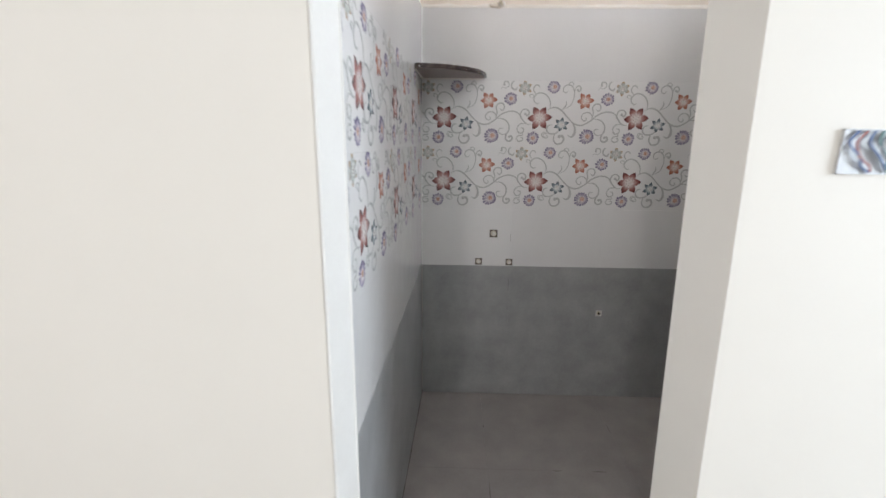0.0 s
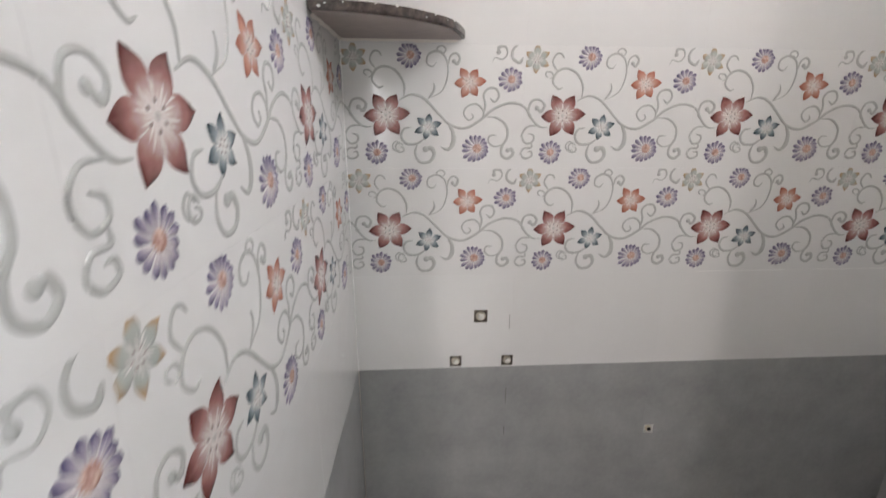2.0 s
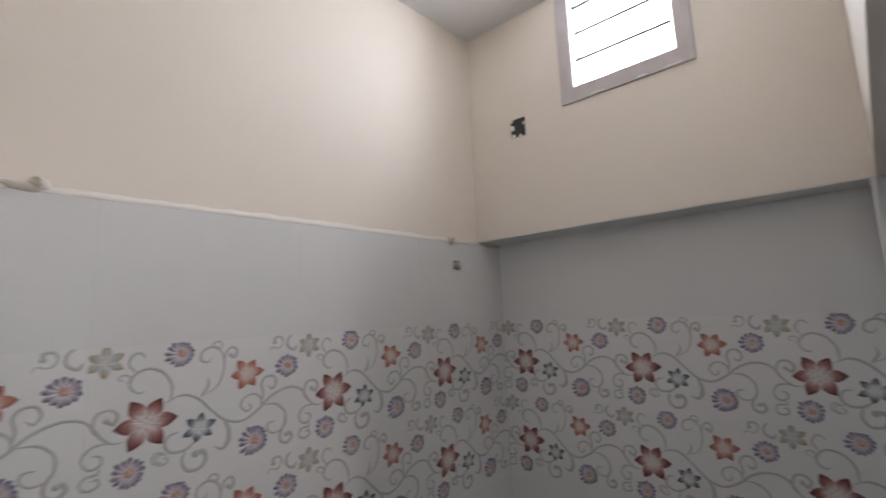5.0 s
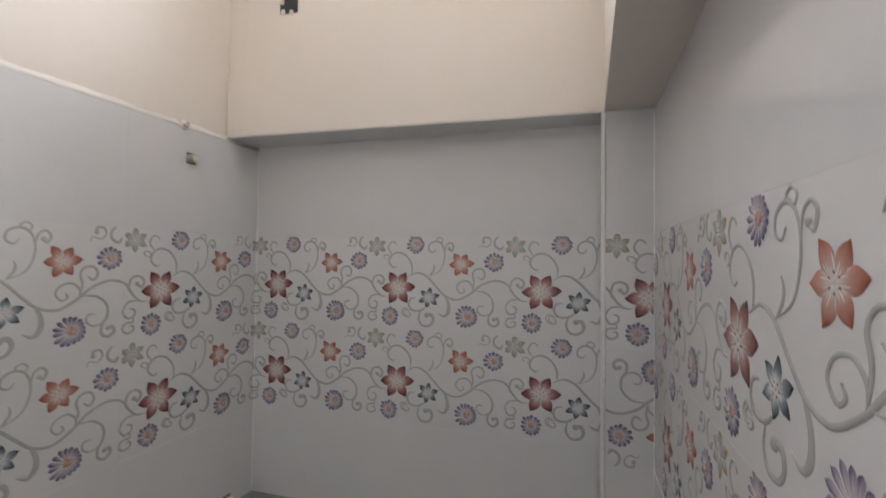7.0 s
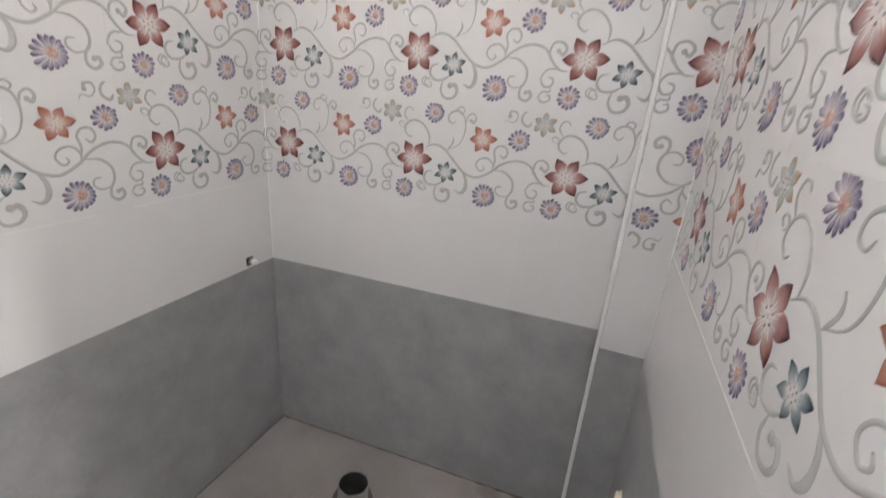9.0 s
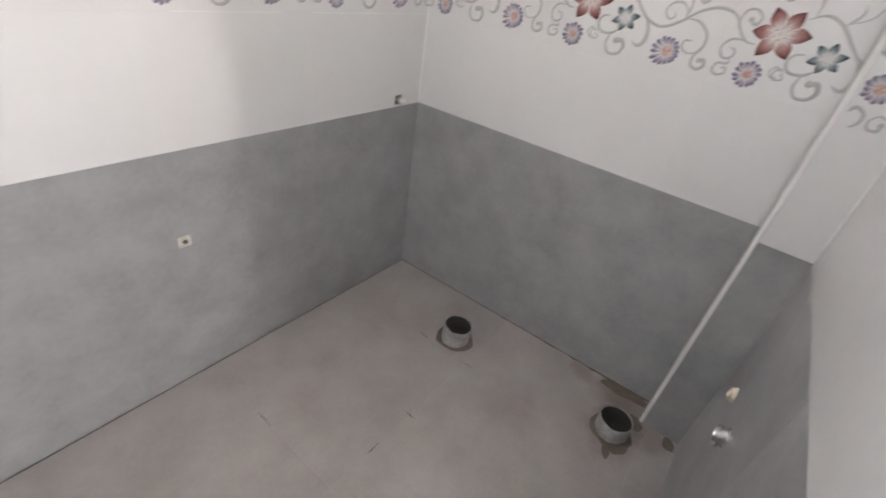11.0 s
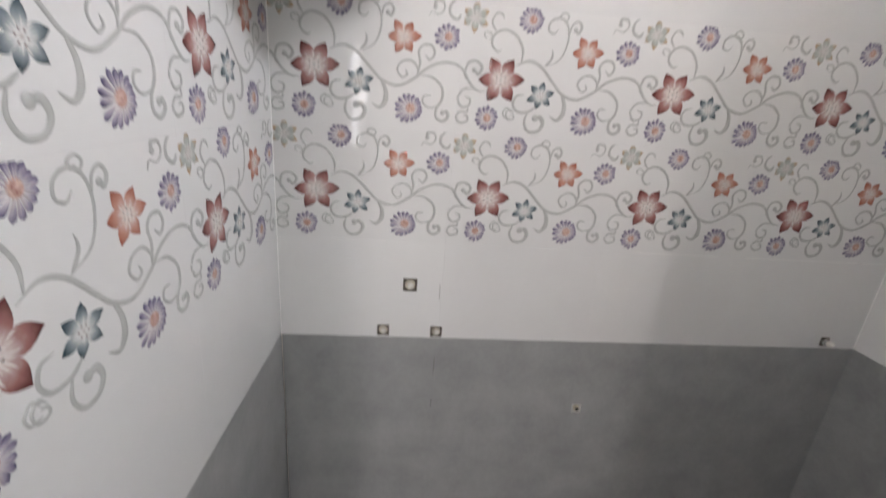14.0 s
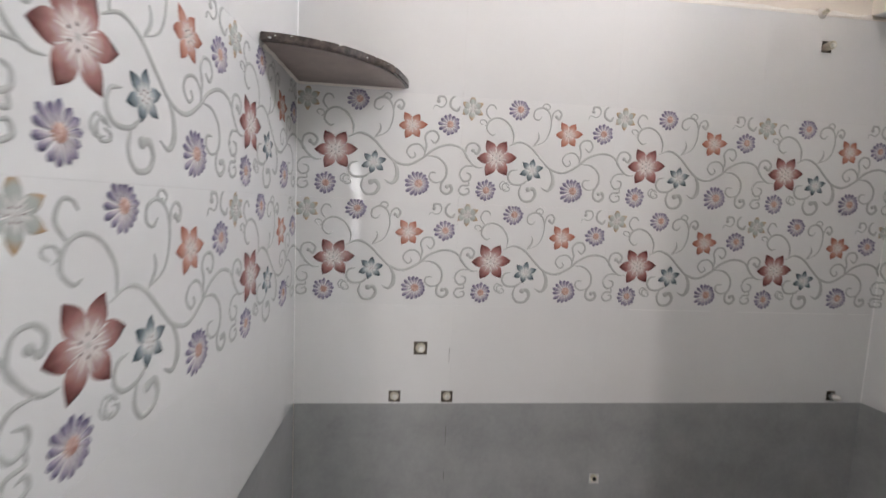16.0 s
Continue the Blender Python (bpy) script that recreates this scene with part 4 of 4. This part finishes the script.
# ---------------------------------------------------------------- tiles last
tiling(wall_north, B_N, 0.0, WEST + 0.0003, EAST + 0.006, OUTLETS_N)
tiling(wall_east, B_E, -0.001, 0.0102, 0.0097 - UPPER_S, (), top=SOFFIT - 0.0036)
tiling(wall_south, B_S, PILLAR - 1.2625 - TILE_W, 0.001, PILLAR - 0.665, (), lip=0.0012, top=SOFFIT - 0.001)
tiling(wall_west, B_W, -0.455, -1.3790, -0.0040, ())
tiling(pillar, B_P, 0.0, 0.0, PILLAR_LEN - 0.001, (), turned=(4,), top=SOFFIT - 0.001)

STEP = 0.611
for i in range(5):
    for j in range(4):
        x0, x1 = 0.322 + (i - 1) * STEP, 0.322 + i * STEP
        y1, y0 = -0.590 - (j - 1) * STEP, -0.590 - j * STEP
        a, b, c, d = max(x0, -0.055), min(x1, 1.92), max(y0, HALL + 0.002), min(y1, -0.0055)
        if b - a > 0.01 and d - c > 0.01:
            sides = [(a, b, c, d)]
            if c < -1.325:
                sides = [(a, b, max(c, -1.325), d), (a, min(b, JAMB - 0.003), c, -1.3255)]
            for (p, q, r, s) in sides:
                if q - p > 0.01 and s - r > 0.01:
                    me = slab_mesh("floor_tile", q - p - 0.0005, s - r - 0.0005, M_FLOOR, 0.009)
                    piece("floor_tile", me, floor, "", pose(p, r, 0))

# dirt left in the floor joints
for x, y, length, turn in ((0.933, -0.29, 0.07, 90), (0.932, -0.79, 0.09, 90), (0.62, -0.590, 0.05, 0), (1.246, -0.592, 0.045, 90), (1.544, -0.40, 0.05, 90),
                           (1.545, -0.60, 0.06, 90), (0.322, -0.30, 0.025, 90), (0.323, -0.71, 0.08, 90), (1.09, -0.591, 0.05, 0), (0.80, -0.589, 0.06, 0)):
    bm = bmesh.new()
    rnd = random.Random(int(x * 977 + y * 331))
    top = []
    for i in range(7):
        f = i / 6
        w = 0.0016 * math.sin(math.pi * (0.08 + 0.84 * f)) * rnd.uniform(0.5, 1.2)
        top.append([bm.verts.new(((f - 0.5) * length, k * w + rnd.uniform(-0.0006, 0.0006), h)) for k, h in ((-1, 0.0001), (0, 0.0006), (1, 0.0001))])
    for a, b in zip(top, top[1:]):
        for k in range(2):
            bm.faces.new((a[k], b[k], b[k + 1], a[k + 1]))
    bm.transform(pose(x, y, 0, 0, 0, turn))
    part("joint_dirt", bm, M_DARKGROUT, floor)

# hairline dirt in an upright joint of the back wall
for z, length in ((0.885, 0.045), (0.632, 0.060), (0.50, 0.030)):
    bm = bmesh.new()
    box(bm, 0.4489, 0.4500, -0.0007, 0.001, z - length / 2, z + length / 2)
    part("joint_dirt", bm, M_DARKGROUT, wall_north)

# paint smears on the ventilator frame
for y, w in ((-0.545, 0.055), (-0.69, 0.035), (-0.785, 0.060)):
    bm = bmesh.new()
    tube(bm, [(1.0, 0.0), (0.8, 0.0008), (0.4, 0.0012)], 14, False, True)
    for v in bm.verts:
        v.co.x, v.co.y = v.co.x * w * 0.5, v.co.y * 0.0032 * (1 + 0.5 * noise.noise(Vector((v.co.x * 3, v.co.y * 3, y * 9))))
    bm.transform(axes((0, -1, 0), (-1, 0, 0), (X0 - 0.0002, y, oz0 + 0.006)))
    part("paint_smear", bm, M_PLASTER, frame_ob, "white paint smear", smooth=True)

# brown dirt in the joint at the foot of the window wall
bm = bmesh.new()
rows = []
rnd = random.Random(8)
for i in range(49):
    f = i / 48
    y = -0.004 - 1.165 * f
    x = east(y)
    w = 0.0008 + (0.002 + 0.011 * f ** 3) * max(0.0, rnd.uniform(-0.5, 1.2))
    rows.append([bm.verts.new((x - a, y, h)) for a, h in ((w, 0.0003), (w * 0.5, 0.0016), (-0.001, 0.0035))])
for a, b in zip(rows, rows[1:]):
    for k in range(2):
        bm.faces.new((a[k], b[k], b[k + 1], a[k + 1]))
bmesh.ops.recalc_face_normals(bm, faces=bm.faces)
tagged(part("trim_floor_joint_east", bm, M_MORTAR, smooth=True), "brown mortar dirt along the foot of the wall", "trim", kind="structure")

# dark open joint at the foot of the plain side wall
rows = []
bm = bmesh.new()
rnd = random.Random(21)
for i in range(49):
    y = -0.004 - 1.30 * i / 48
    w = 0.0030 + rnd.uniform(-0.0012, 0.0012)
    rows.append([bm.verts.new((west(y) + a, y, h)) for a, h in ((w, 0.0003), (w * 0.5, 0.0010), (-0.001, 0.0022))])
for a, b in zip(rows, rows[1:]):
    for k in range(2):
        bm.faces.new((a[k], b[k], b[k + 1], a[k + 1]))
bmesh.ops.recalc_face_normals(bm, faces=bm.faces)
tagged(part("trim_floor_joint_west", bm, M_DARKGROUT, smooth=True), "dark dirty joint along the foot of the wall", "trim", kind="structure")

# white strips stand in for light caught along the floral tiles' lower edge
for x0, x1 in ((1.00, 1.27), (1.36, 1.73), (1.75, 1.83)):
    bm = bmesh.new()
    box(bm, x0, x1, -0.0007, 0.0005, 1.0343, 1.0356)
    part("edge_highlight", bm, M_TRIM, wall_north)


def mud(x, y, rx, ry, turn, height, seed):
    """A low ragged patch of dried mortar on the floor."""
    bm = bmesh.new()
    tube(bm, [(1.0, 0.0), (0.93, 0.35), (0.75, 0.7), (0.45, 1.0), (0.15, 0.95)], 40, False, True)
    for v in bm.verts:
        a = math.atan2(v.co.y, v.co.x)
        n = 1 + 0.30 * noise.noise(Vector((1.6 * math.cos(a), 1.6 * math.sin(a), seed))) + 0.14 * noise.noise(Vector((5 * math.cos(a), 5 * math.sin(a), seed + 3.0)))
        v.co = Vector((v.co.x * rx * n, v.co.y * ry * n, 0.0002 + v.co.z * height * (1 + 0.5 * noise.noise(Vector((v.co.x * 4, v.co.y * 4, seed))))))
    bm.transform(pose(x, y, 0, 0, 0, turn))
    part("mortar_patch", bm, M_MORTAR, floor, smooth=True)


mud(1.640, -1.128, 0.052, 0.046, 20, 0.0014, 1.0)
mud(1.594, -1.118, 0.042, 0.012, 15, 0.0012, 2.0)
mud(1.856, -1.085, 0.085, 0.026, 93, 0.0024, 3.0)
mud(1.752, -1.160, 0.032, 0.024, 40, 0.0018, 4.0)
mud(1.752, -1.272, 0.028, 0.018, 20, 0.0020, 5.0)
